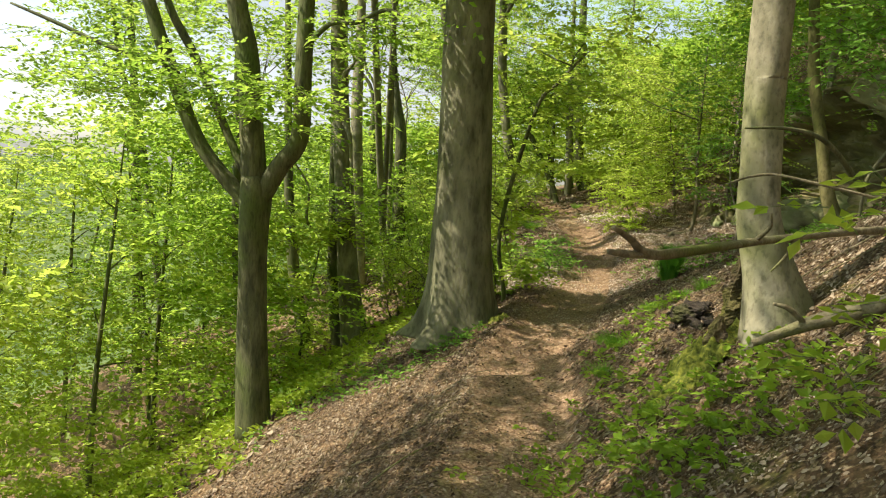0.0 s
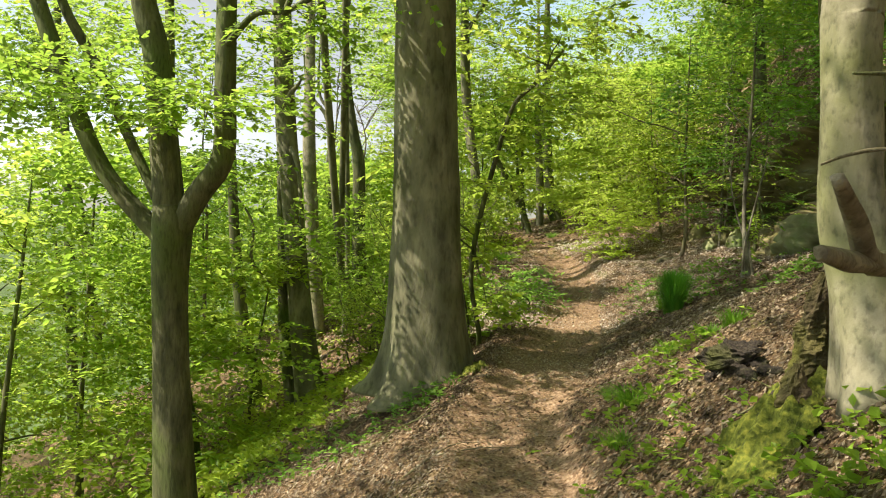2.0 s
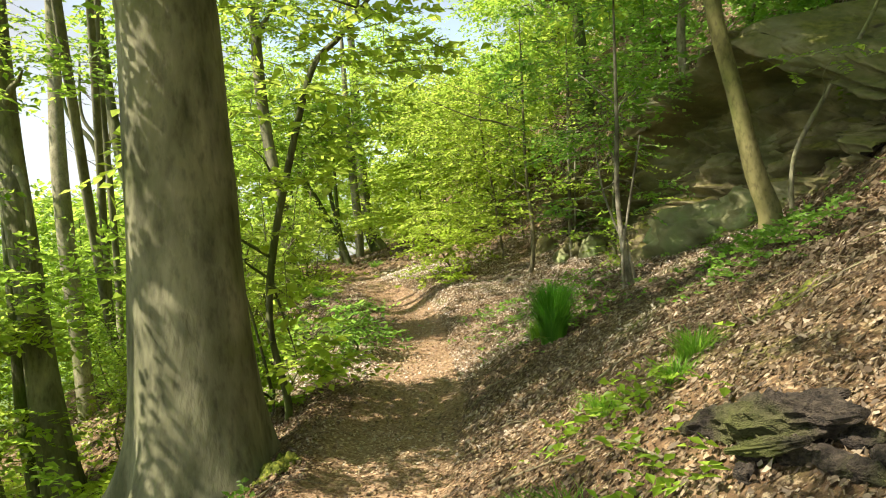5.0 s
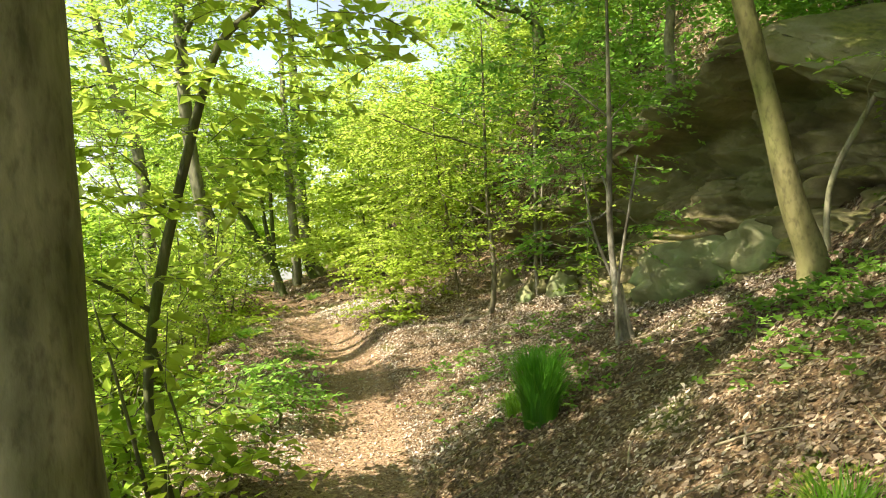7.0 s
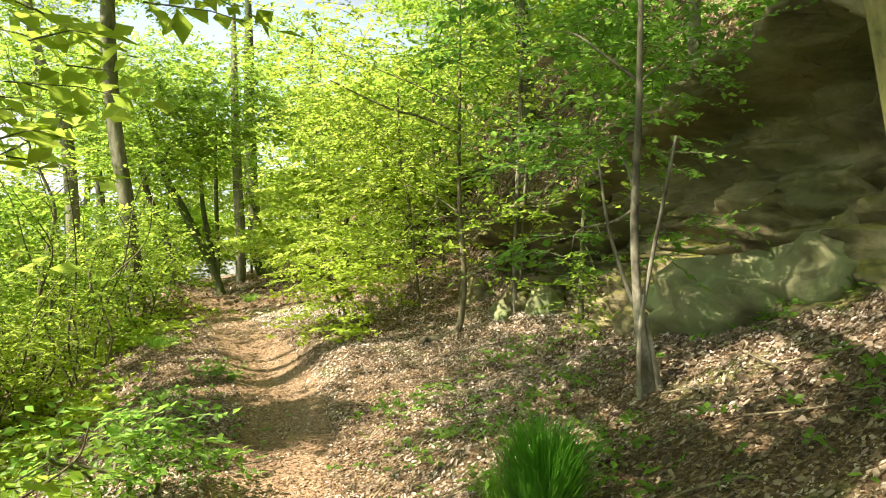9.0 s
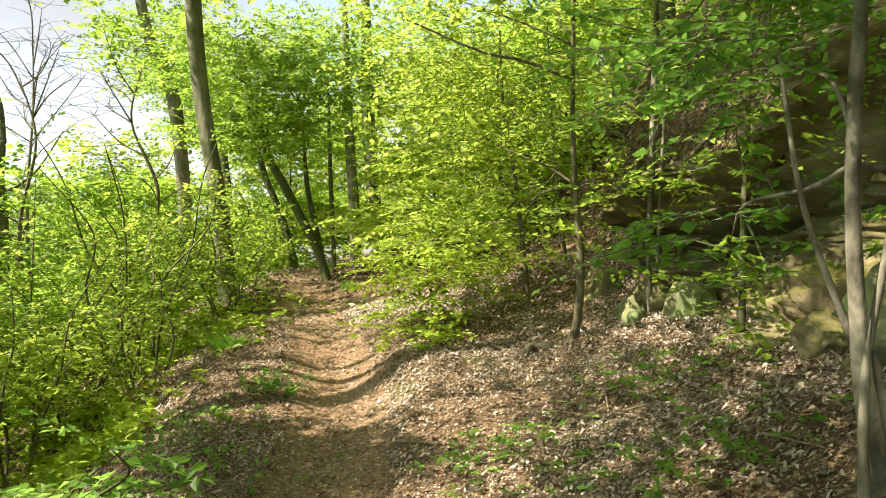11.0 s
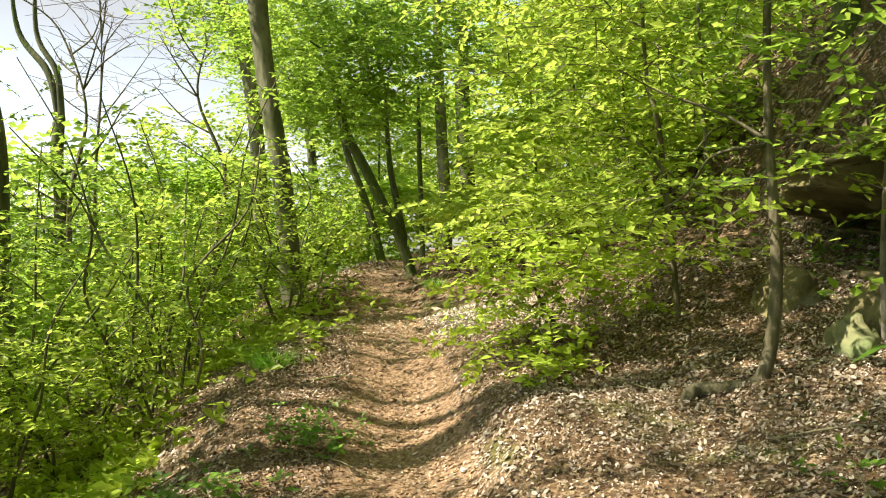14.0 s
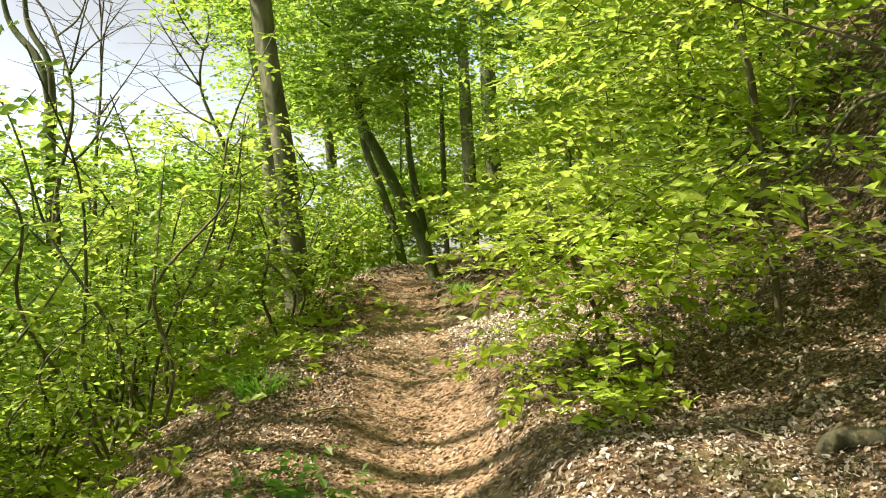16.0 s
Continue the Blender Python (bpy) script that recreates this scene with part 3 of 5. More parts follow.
fork_rows = [(-3.61, 8.30, -1.26, 0.202), (-3.67, 8.30, 0.04, 0.180), (-3.72, 8.30, 1.04, 0.171), (-3.71, 8.30, 1.70, 0.190), (-3.72, 8.30, 1.95, 0.150)]
# last crown clump hangs out of view, added to shade the path
tree("forked_tree", rooted(fork_rows),
     [(-4.7, 7.7, 2.95, 1.5, 0.7, 0.30, 170), (-3.1, 7.6, 2.75, 1.0, 0.6, 0.22, 90), (-5.9, 8.4, 3.2, 1.2, 1.0, 0.5, 130), (-4.2, 8.6, 4.6, 2.0, 1.4, 0.5, 75),
      (-2.6, 8.6, 4.4, 1.2, 1.0, 0.4, 70), (-6.0, 8.6, 5.0, 1.6, 1.4, 0.6, 95), (-4.0, 8.6, 6.4, 2.4, 2.0, 0.8, 60), (-2.4, 8.0, 3.55, 0.7, 0.4, 0.2, 40), (-4.2, 5.7, 5.9, 1.0, 1.3, 0.4, 110)],
     limbs=[[(-3.71, 8.30, 1.62, 0.15), (-3.79, 8.30, 2.48, 0.137), (-3.89, 8.30, 3.31, 0.132), (-4.09, 8.30, 4.19, 0.116), (-4.2, 8.4, 6.4, 0.06)],
            [(-3.70, 8.30, 1.60, 0.13), (-3.44, 8.30, 2.05, 0.110), (-3.19, 8.30, 2.41, 0.100), (-3.18, 8.30, 3.07, 0.095), (-3.17, 8.30, 3.82, 0.094), (-3.14, 8.30, 4.5, 0.08), (-3.0, 8.4, 6.2, 0.04)],
            [(-3.75, 8.30, 1.60, 0.11), (-4.22, 8.30, 2.00, 0.089), (-4.54, 8.30, 2.41, 0.082), (-4.87, 8.30, 3.09, 0.085), (-5.15, 8.30, 3.74, 0.080), (-5.34, 8.30, 4.39, 0.067), (-5.6, 8.4, 6.0, 0.03)],
            [(-3.80, 8.42, 1.75, 0.06), (-4.25, 8.50, 2.47, 0.052), (-4.71, 8.50, 3.32, 0.052), (-5.08, 8.50, 3.91, 0.046), (-5.4, 8.50, 4.8, 0.03)],
            [(-3.18, 8.28, 3.40, 0.04), (-2.77, 8.05, 3.63, 0.027), (-2.45, 8.00, 3.64, 0.024), (-2.14, 8.00, 3.77, 0.022), (-1.9, 7.9, 3.70, 0.012)],
            [(-4.95, 8.35, 3.22, 0.04), (-5.95, 8.60, 3.41, 0.028), (-6.81, 8.60, 3.71, 0.025), (-7.53, 8.60, 3.95, 0.015)]],
     bark=BARK_DARK, leaf=LEAF_FRESH, label="forked tree with dark bark and spreading limbs", leaf_size=0.085, sides=18, seed=12, flare=0.12, auto=False)

# clumps at z 5.6 and 7.8 are unseen, added to shade path and rock
tree("leaning_tree", rooted([(-4.47, 13.60, -1.36, 0.245), (-4.65, 13.60, -0.21, 0.196), (-4.80, 13.60, 1.01, 0.171), (-4.94, 13.60, 2.40, 0.171), (-5.05, 13.60, 3.45, 0.175), (-5.13, 13.60, 4.58, 0.154)]),
     [(-4.6, 13.2, 4.0, 1.4, 1.2, 0.5, 80), (-5.6, 14.0, 5.4, 2.0, 1.8, 0.8, 20), (-4.3, 12.75, 5.6, 0.8, 0.65, 0.4, 260), (-4.4, 12.8, 1.6, 0.9, 0.7, 0.3, 60), (-0.7, 14.7, 7.8, 1.3, 1.7, 0.6, 110), (-5.0, 14, 8.0, 2.6, 2.4, 1.0, 30)],
     limbs=[[(-4.80, 13.55, 0.8, 0.04), (-5.1, 13.3, 0.75, 0.03), (-5.35, 13.1, 1.1, 0.028), (-5.3, 13.0, 1.7, 0.022), (-5.6, 12.9, 2.2, 0.012)]],
     bark=BARK_BEECH, label="grey tree leaning out over the slope", leaf_size=0.11, spray=0.7, sides=18, flare=0.5, seed=13, limb_r=0.06, height=11)
tree("slope_tree", rooted([(-4.94, 13.90, -1.46, 0.127), (-5.12, 13.90, -0.19, 0.101), (-5.18, 13.90, 0.99, 0.092), (-5.23, 13.90, 2.00, 0.084)]),
     [(-5.4, 14.2, 4.5, 1.5, 1.4, 0.6, 18)], bark=BARK_DARK, label="slim dark trunk beside a leaning tree", leaf_size=0.11, spray=0.7, seed=14, height=7)
# stems added and slanted so that their shadows fall in bars across the path
tree("slope_tree", rooted([(-4.92, 16.50, -1.40, 0.085), (-4.90, 15.70, 1.50, 0.074), (-4.87, 14.62, 5.23, 0.066), (-4.82, 13.92, 7.64, 0.06), (-4.80, 13.5, 9.2, 0.03)]),
     [(-5.2, 13.2, 9.6, 1.0, 0.9, 0.4, 40)], limbs=[[(-4.90, 15.95, 0.60, 0.06), (-4.86, 15.75, 2.2, 0.058), (-4.57, 14.93, 5.42, 0.052), (-4.50, 14.55, 6.9, 0.042), (-4.5, 14.2, 8.6, 0.02)],
            [(-4.95, 16.30, -0.70, 0.055), (-5.05, 16.6, 1.6, 0.05), (-4.95, 16.0, 5.0, 0.045), (-4.75, 15.7, 6.6, 0.03), (-4.7, 15.5, 7.6, 0.015)]],
     bark=BARK_BEECH, label="slim three-stemmed tree added to cast shadow bars on the path", leaf_size=0.11, spray=0.7, seed=141, limb_r=0.02)
tree("slope_tree", rooted([(-5.79, 17.0, -1.19, 0.161), (-5.87, 17.0, 0.32, 0.150), (-6.0, 17.0, 1.61, 0.139), (-6.10, 17.0, 3.42, 0.128), (-6.12, 17.0, 5.02, 0.106)]),
     [(-6.2, 17.3, 6.3, 2.2, 2.0, 0.9, 80)], bark=BARK_PALE, label="pale straight trunk on the downhill slope", leaf_size=0.12, spray=0.8, seed=15, height=10)
tree("slope_tree", rooted([(-6.10, 12.6, -1.74, 0.152), (-6.34, 12.6, -0.44, 0.114), (-6.46, 12.6, 0.94, 0.106), (-6.5, 12.6, 2.0, 0.098), (-6.54, 12.6, 3.36, 0.091)]),
     [(-6.8, 12.4, 4.6, 1.7, 1.5, 0.6, 200), (-6.0, 12.6, 2.6, 1.0, 0.8, 0.35, 80)], bark=BARK_DARK, label="dark ivy-speckled trunk on the downhill slope", leaf_size=0.11, spray=0.7, seed=16, height=8)
tree("slope_tree", rooted([(-6.12, 15.0, -1.82, 0.150), (-6.46, 15.0, -0.41, 0.126), (-6.59, 15.0, 0.53, 0.112), (-6.73, 15.0, 1.84, 0.093)]),
     [(-7.0, 15.2, 4.0, 1.8, 1.6, 0.7, 80)], bark=BARK_DARK, label="dark trunk leaning downhill", leaf_size=0.11, spray=0.7, seed=17, height=8)
tree("slope_tree", rooted([(-12.2, 17.5, -3.0, 0.14), (-12.4, 17.5, 2.4, 0.11), (-12.7, 17.5, 6, 0.08)]),
     [(-12.4, 17.6, 6.0, 2.0, 2.0, 0.8, 200)], bark=BARK_DARK, label="distant dark trunk on the downhill slope", leaf_size=0.14, spray=0.9, seed=18, height=9)
tree("slope_tree", rooted([(-12.0, 18.4, -3.0, 0.12), (-12.9, 18.4, 2.4, 0.10), (-13.6, 18.4, 4.3, 0.07)]),
     [(-13.4, 18.4, 5.4, 1.6, 1.6, 0.7, 130)], bark=BARK_DARK, label="distant crooked trunk on the downhill slope", leaf_size=0.14, spray=0.9, seed=19, height=8)

tree("maple_tree", rooted([(1.59, 5.35, 1.10, 0.205), (1.56, 5.35, 1.32, 0.182), (1.48, 5.35, 1.66, 0.147), (1.39, 5.35, 2.00, 0.129), (1.36, 5.35, 2.39, 0.125), (1.35, 5.35, 2.78, 0.120), (1.35, 5.35, 3.19, 0.114)]),
     [(1.6, 6.5, 6.0, 2.0, 1.8, 0.7, 380), (0.4, 4.6, 6.6, 1.8, 1.6, 0.7, 320), (2.8, 4.8, 6.8, 1.8, 1.8, 0.7, 250), (1.9, 5.9, 4.4, 0.9, 0.8, 0.3, 50)],
     bark=BARK_PALE, label="pale-barked tree with a broad foot beside the path", leaf_size=0.1, spray=0.6, sides=22, flare=0.5, flare_height=0.22, seed=20, limb_r=0.06, height=9)

tree("young_tree", rooted([(-1.07, 10.10, 0.67, 0.029), (-1.17, 10.10, 1.20, 0.024), (-1.13, 10.10, 1.75, 0.028), (-0.97, 10.10, 2.46, 0.027), (-0.78, 10.10, 3.11, 0.025), (-0.56, 10.10, 3.35, 0.021), (-0.26, 10.10, 3.71, 0.014)]),
     [(-1.25, 9.95, 2.55, 0.8, 0.5, 0.6, 95), (-0.7, 10.0, 3.2, 0.9, 0.7, 0.4, 80), (-1.45, 10.0, 1.7, 0.6, 0.45, 0.4, 45), (-1.0, 10.2, 0.95, 0.45, 0.4, 0.3, 26), (-0.3, 10.1, 3.9, 0.8, 0.7, 0.35, 50), (-1.3, 10.2, 3.9, 0.8, 0.7, 0.4, 50)],
     limbs=[[(-1.14, 10.1, 1.72, 0.016), (-1.32, 10.0, 1.85, 0.012), (-1.5, 9.95, 1.95, 0.006)], [(-1.18, 10.08, 0.75, 0.012), (-1.28, 10.0, 1.3, 0.009), (-1.4, 9.95, 1.8, 0.005)]],
     bark=BARK_DARK, leaf=LEAF_YELLOW, label="thin dark sapling with fresh leaves beside the beech", leaf_size=0.105, spray=0.42, per_spray=9, seed=21, limb_r=0.012)

tree("ledge_tree", rooted([(2.84, 10.70, 1.90, 0.096), (2.73, 10.70, 2.24, 0.085), (2.62, 10.70, 2.80, 0.075), (2.50, 10.70, 3.35, 0.069), (2.42, 10.70, 3.82, 0.064)]),
     [(2.4, 11.6, 5.4, 1.4, 1.4, 0.6, 220), (3.2, 12.2, 6.2, 1.6, 1.6, 0.6, 220), (2.0, 10.4, 5.9, 1.2, 1.2, 0.5, 130)], bark=BARK_OLIVE,
     label="smooth olive-barked tree leaning from the rocky bank", leaf_size=0.09, seed=22, height=7)
tree("ledge_sapling", rooted([(3.25, 11.2, 2.20, 0.022), (3.33, 11.2, 2.52, 0.022), (3.62, 11.2, 3.0, 0.020), (4.05, 11.2, 3.68, 0.017)]),
     [(3.5, 10.9, 3.2, 0.45, 0.4, 0.12, 10)], bark=BARK_PALE, label="thin bent whitish stem on the rocky bank", seed=23, height=4.6, limb_r=0.008)
# clumps from z 7 up are unseen, added to shade rock and hillside
tree("ledge_tree", [(3.26, 14.0, 3.35, 0.066), (3.22, 14.0, 4.24, 0.054), (3.26, 14.0, 4.72, 0.048)],
     [(3.0, 14.0, 5.2, 1.2, 1.1, 0.5, 160), (3.6, 14.6, 5.9, 1.3, 1.3, 0.5, 150), (1.9, 13.4, 7.0, 2.2, 2.0, 0.7, 420), (2.0, 16.0, 7.3, 2.2, 2.0, 0.7, 420), (1.4, 11.0, 7.4, 1.8, 1.6, 0.6, 240), (0.6, 14.6, 8.0, 1.6, 1.6, 0.6, 160)], bark=BARK_PALE, label="slim tree rooted on top of the overhang", seed=24, height=8.5, leaf_size=0.1, spray=0.6)
# crown is added out of view, set sunward to shade the leafy slope
tree("ledge_tree", rooted([(3.3, 20.5, 3.6, 0.15), (3.25, 20.5, 5.0, 0.13), (3.1, 20.4, 6.6, 0.11), (3.0, 20.3, 8.2, 0.08)]),
     [(0.3, 18.4, 7.9, 1.6, 1.7, 0.6, 330), (1.4, 19.2, 8.6, 1.7, 1.6, 0.6, 330), (2.4, 20.8, 9.4, 1.8, 1.7, 0.7, 260), (0.0, 20.4, 8.0, 1.6, 1.6, 0.6, 220)], bark=BARK_DARK,
     label="dark trunk standing on the steep leafy slope", seed=241, height=10, leaf_size=0.12, spray=0.7, limb_r=0.05)
tree("hornbeam", rooted([(1.93, 11.75, 1.28, 0.046), (1.88, 11.75, 1.54, 0.034), (1.85, 11.75, 1.80, 0.027), (1.83, 11.75, 2.14, 0.024), (1.83, 11.75, 2.36, 0.024), (1.84, 11.75, 2.61, 0.022), (1.85, 11.75, 2.81, 0.02)]),
     [(1.6, 12.2, 2.1, 0.4, 0.4, 0.2, 20), (1.7, 12.1, 2.75, 0.6, 0.5, 0.28, 75), (2.15, 12.0, 2.2, 0.4, 0.35, 0.25, 12), (1.5, 12.4, 3.5, 0.8, 0.7, 0.35, 90), (1.9, 11.8, 4.2, 0.9, 0.8, 0.4, 110), (2.2, 12.2, 3.3, 0.5, 0.5, 0.3, 50)],
     limbs=[[(1.87, 11.75, 1.72, 0.013), (1.94, 11.75, 2.10, 0.012), (2.01, 11.75, 2.44, 0.010), (2.07, 11.75, 2.74, 0.008)], [(1.99, 11.7, 1.22, 0.022), (1.93, 11.73, 1.5, 0.018), (1.90, 11.76, 1.75, 0.01)], [(1.84, 11.68, 1.18, 0.02), (1.84, 11.70, 1.5, 0.016), (1.87, 11.74, 1.85, 0.01)],
            [(1.86, 11.8, 1.75, 0.014), (1.72, 11.85, 2.2, 0.01), (1.66, 11.9, 2.7, 0.006)]],
     bark=BARK_MOTTLED, leaf=LEAF_DEEP, label="slim blotched white-barked tree with several stems", seed=25, height=4.4, limb_r=0.012, leaf_size=0.065, spray=0.35)
tree("bent_sapling", [(0.98, 15.38, 1.20, 0.030), (1.04, 15.40, 1.27, 0.037), (1.20, 15.40, 1.28, 0.040), (1.35, 15.40, 1.34, 0.037), (1.41, 15.40, 1.58, 0.033), (1.42, 15.40, 1.98, 0.029), (1.38, 15.40, 2.51, 0.024), (1.36, 15.40, 3.01, 0.021), (1.36, 15.40, 3.33, 0.020)],
     [(0.75, 15.5, 2.15, 0.65, 0.5, 0.22, 40), (1.7, 15.4, 2.5, 0.4, 0.4, 0.2, 14), (0.6, 15.6, 3.0, 0.8, 0.6, 0.3, 55), (1.2, 15.6, 4.0, 1.2, 1.0, 0.5, 100), (0.0, 15.6, 4.3, 1.0, 0.8, 0.4, 80)],
     limbs=[[(1.36, 15.4, 3.38, 0.018), (0.95, 15.4, 3.53, 0.015), (0.64, 15.4, 3.60, 0.012), (0.05, 15.4, 3.86, 0.007)]],
     bark=BARK_THIN, leaf=LEAF_YELLOW, label="bent sapling whose foot lies along the ground", seed=26, height=5, limb_r=0.012, leaf_size=0.07, spray=0.4)
tree("twin_sapling", rooted([(2.00, 15.55, 1.44, 0.026), (1.98, 15.55, 1.96, 0.026), (2.00, 15.55, 2.68, 0.025), (2.02, 15.55, 3.37, 0.025), (2.03, 15.55, 3.73, 0.024)]),
     [(1.9, 15.2, 2.5, 0.7, 0.5, 0.3, 34), (2.0, 15.6, 4.2, 1.0, 0.9, 0.5, 110), (2.4, 15.3, 3.3, 0.8, 0.6, 0.35, 30), (1.5, 15.3, 3.1, 0.6, 0.5, 0.3, 36)],
     limbs=[[(2.04, 15.62, 1.45, 0.017), (2.09, 15.70, 2.14, 0.017), (2.12, 15.70, 2.89, 0.015), (2.16, 15.70, 3.44, 0.010)]],
     bark=BARK_MOTTLED, leaf=LEAF_FRESH, label="pair of thin pale stems by the rock", seed=27, height=4.8, limb_r=0.012, leaf_size=0.07, spray=0.4)
tree("bank_sapling", rooted([(1.09, 16.60, 1.45, 0.018), (1.04, 16.60, 1.95, 0.020), (0.99, 16.60, 2.38, 0.020), (0.93, 16.60, 2.84, 0.018), (0.86, 16.60, 3.13, 0.014), (0.82, 16.60, 3.63, 0.013)]),
     [(0.55, 16.4, 1.95, 0.6, 0.5, 0.22, 75), (1.1, 16.6, 2.4, 0.5, 0.4, 0.22, 16), (0.5, 16.6, 2.8, 0.8, 0.6, 0.3, 75), (1.0, 16.9, 3.5, 1.0, 0.9, 0.4, 85), (0.3, 16.8, 3.9, 1.0, 0.9, 0.4, 110)],
     bark=BARK_THIN, leaf=LEAF_YELLOW, label="bright green sapling on the uphill bank", seed=28, height=4.6, limb_r=0.012, leaf_size=0.07, spray=0.4)
tree("bank_sapling", rooted([(0.35, 17.0, 1.2, 0.016), (0.15, 16.9, 1.6, 0.014), (0.0, 16.7, 1.95, 0.012), (-0.1, 16.6, 2.2, 0.008)]),
     [(0.05, 16.3, 1.45, 0.42, 0.4, 0.28, 55), (-0.1, 16.6, 1.95, 0.5, 0.5, 0.25, 70), (0.45, 16.5, 1.75, 0.5, 0.5, 0.35, 55), (0.35, 17.2, 2.3, 0.7, 0.6, 0.35, 110), (0.2, 15.9, 1.25, 0.25, 0.25, 0.16, 26)],
     bark=BARK_THIN, leaf=LEAF_YELLOW, label="low yellow-green sapling leaning over the path edge", seed=29, limb_r=0.008, leaf_size=0.07, spray=0.32)
tree("bank_sapling", rooted([(1.6, 18.2, 1.7, 0.02), (1.5, 18.2, 2.6, 0.02), (1.4, 18.1, 3.6, 0.016)]),
     [(0.9, 18.0, 2.5, 0.8, 0.8, 0.35, 85), (1.6, 17.9, 3.0, 0.6, 0.6, 0.3, 16), (0.8, 18.2, 3.8, 1.1, 1.0, 0.5, 120), (1.6, 18.4, 4.6, 1.0, 0.9, 0.4, 45)],
     bark=BARK_THIN, leaf=LEAF_FRESH, label="leafy sapling on the uphill bank", seed=30, height=5, limb_r=0.014, leaf_size=0.075, spray=0.45)

# first crown clump is unseen, added over the path to shade the hillside
tree("path_tree", rooted([(-2.93, 19.90, 1.32, 0.140), (-3.01, 19.90, 2.14, 0.118), (-3.10, 19.90, 2.87, 0.112), (-3.24, 19.90, 3.68, 0.118), (-3.36, 19.90, 4.49, 0.116), (-3.43, 19.90, 5.37, 0.112)]),
     [(-1.2, 17.5, 7.4, 1.6, 1.6, 0.6, 220), (-3.0, 19.6, 6.6, 1.6, 1.4, 0.6, 170), (-3.9, 20.4, 7.4, 1.8, 1.6, 0.7, 200), (-3.4, 20, 8.6, 2, 2, 0.8, 220)], bark=BARK_BEECH, label="grey trunk with pale patches at the downhill path edge", leaf_size=0.11, spray=0.7, seed=31, height=10)
tree("slope_tree", rooted([(-5.49, 25, 0.5, 0.15), (-5.64, 25, 3.42, 0.135), (-5.90, 25, 5.34, 0.14), (-6.39, 25, 6.49, 0.12)]),
     [(-5.6, 24.5, 6.0, 2.0, 2.0, 0.7, 200), (-6.6, 25, 8.0, 2.2, 2.2, 0.9, 240)], bark=BARK_BEECH, label="tall grey trunk beyond the path bend", leaf_size=0.13, spray=0.8, seed=32, height=11)
tree("slope_tree", rooted([(-5.28, 18.0, 0.84, 0.17), (-5.30, 18.0, 1.21, 0.151), (-5.32, 18.0, 2.09, 0.141), (-5.35, 18.0, 2.96, 0.125), (-5.49, 18.0, 3.65, 0.113), (-5.64, 18.0, 4.59, 0.094)]),
     [(-5.9, 18.0, 5.6, 1.2, 1.2, 0.5, 70)], bark=BARK_DARK, label="dark trunk against the open sky", leaf_size=0.11, spray=0.6, seed=33, height=7)
tree("bare_tree", rooted([(-7.53, 22, 0.5, 0.10), (-7.59, 22, 2.68, 0.094), (-7.65, 22, 3.15, 0.10), (-7.60, 22, 3.85, 0.09)]), (),
     limbs=[[(-7.60, 22, 3.8, 0.056), (-7.80, 22, 4.56, 0.052), (-8.33, 22, 5.23, 0.04), (-8.5, 22, 6.4, 0.02)], [(-7.56, 22, 3.8, 0.056), (-7.65, 22, 4.55, 0.047), (-8.01, 22, 5.22, 0.04), (-8.0, 22, 6.6, 0.02)],
            [(-7.6, 22, 2.9, 0.03), (-7.0, 22, 3.3, 0.02), (-6.5, 22, 4.0, 0.01)]],
     bark=BARK_DARK, label="nearly bare dark tree against the sky", seed=34)
tree("path_tree", rooted([(-2.10, 22.60, 1.45, 0.083), (-2.28, 22.60, 2.00, 0.083), (-2.57, 22.60, 2.55, 0.083), (-2.86, 22.60, 3.10, 0.074), (-3.16, 22.60, 3.66, 0.065)]),
     [(-3.0, 21.6, 3.9, 1.3, 1.0, 0.5, 230), (-2.0, 21.4, 4.6, 1.4, 1.2, 0.6, 300), (-3.6, 22.0, 5.0, 1.5, 1.2, 0.6, 250)],
     limbs=[[(-2.16, 22.75, 1.4, 0.061), (-2.28, 22.80, 2.0, 0.056), (-2.39, 22.80, 2.56, 0.056), (-2.52, 22.80, 3.21, 0.045), (-2.6, 22.8, 4.4, 0.02)]],
     bark=BARK_DARK, leaf=LEAF_FRESH, label="dark twin-stemmed tree leaning over the path", leaf_size=0.1, spray=0.6, seed=35, limb_r=0.03, height=5.5)
tree("path_tree", rooted([(-4.01, 28, 1.43, 0.10), (-4.28, 28, 2.43, 0.093), (-4.54, 28, 3.16, 0.087), (-4.86, 28, 3.96, 0.08)]),
     [(-4.9, 28, 5.0, 1.8, 1.6, 0.8, 220)], bark=BARK_DARK, label="dark leaning trunk beyond the crest", leaf_size=0.13, spray=0.8, seed=36, height=7)
tree("path_tree", rooted([(-2.25, 26.3, 1.54, 0.125), (-2.27, 26.3, 2.58, 0.119), (-2.36, 26.3, 4.01, 0.107), (-2.45, 26.3, 5.55, 0.095)]),
     [(-2.4, 26, 6.2, 2.0, 1.8, 0.9, 260)], bark=BARK_BEECH, label="straight grey trunk beyond the crest", leaf_size=0.13, spray=0.8, seed=37, height=9)
tree("path_tree", rooted([(-2.88, 27, 1.73, 0.056), (-2.92, 27, 2.73, 0.056), (-2.97, 27, 3.72, 0.05)]),
     [(-3.0, 27, 4.6, 1.2, 1.2, 0.6, 120)], bark=BARK_DARK, label="thin dark trunk beyond the crest", leaf_size=0.13, spray=0.7, seed=38, height=6)
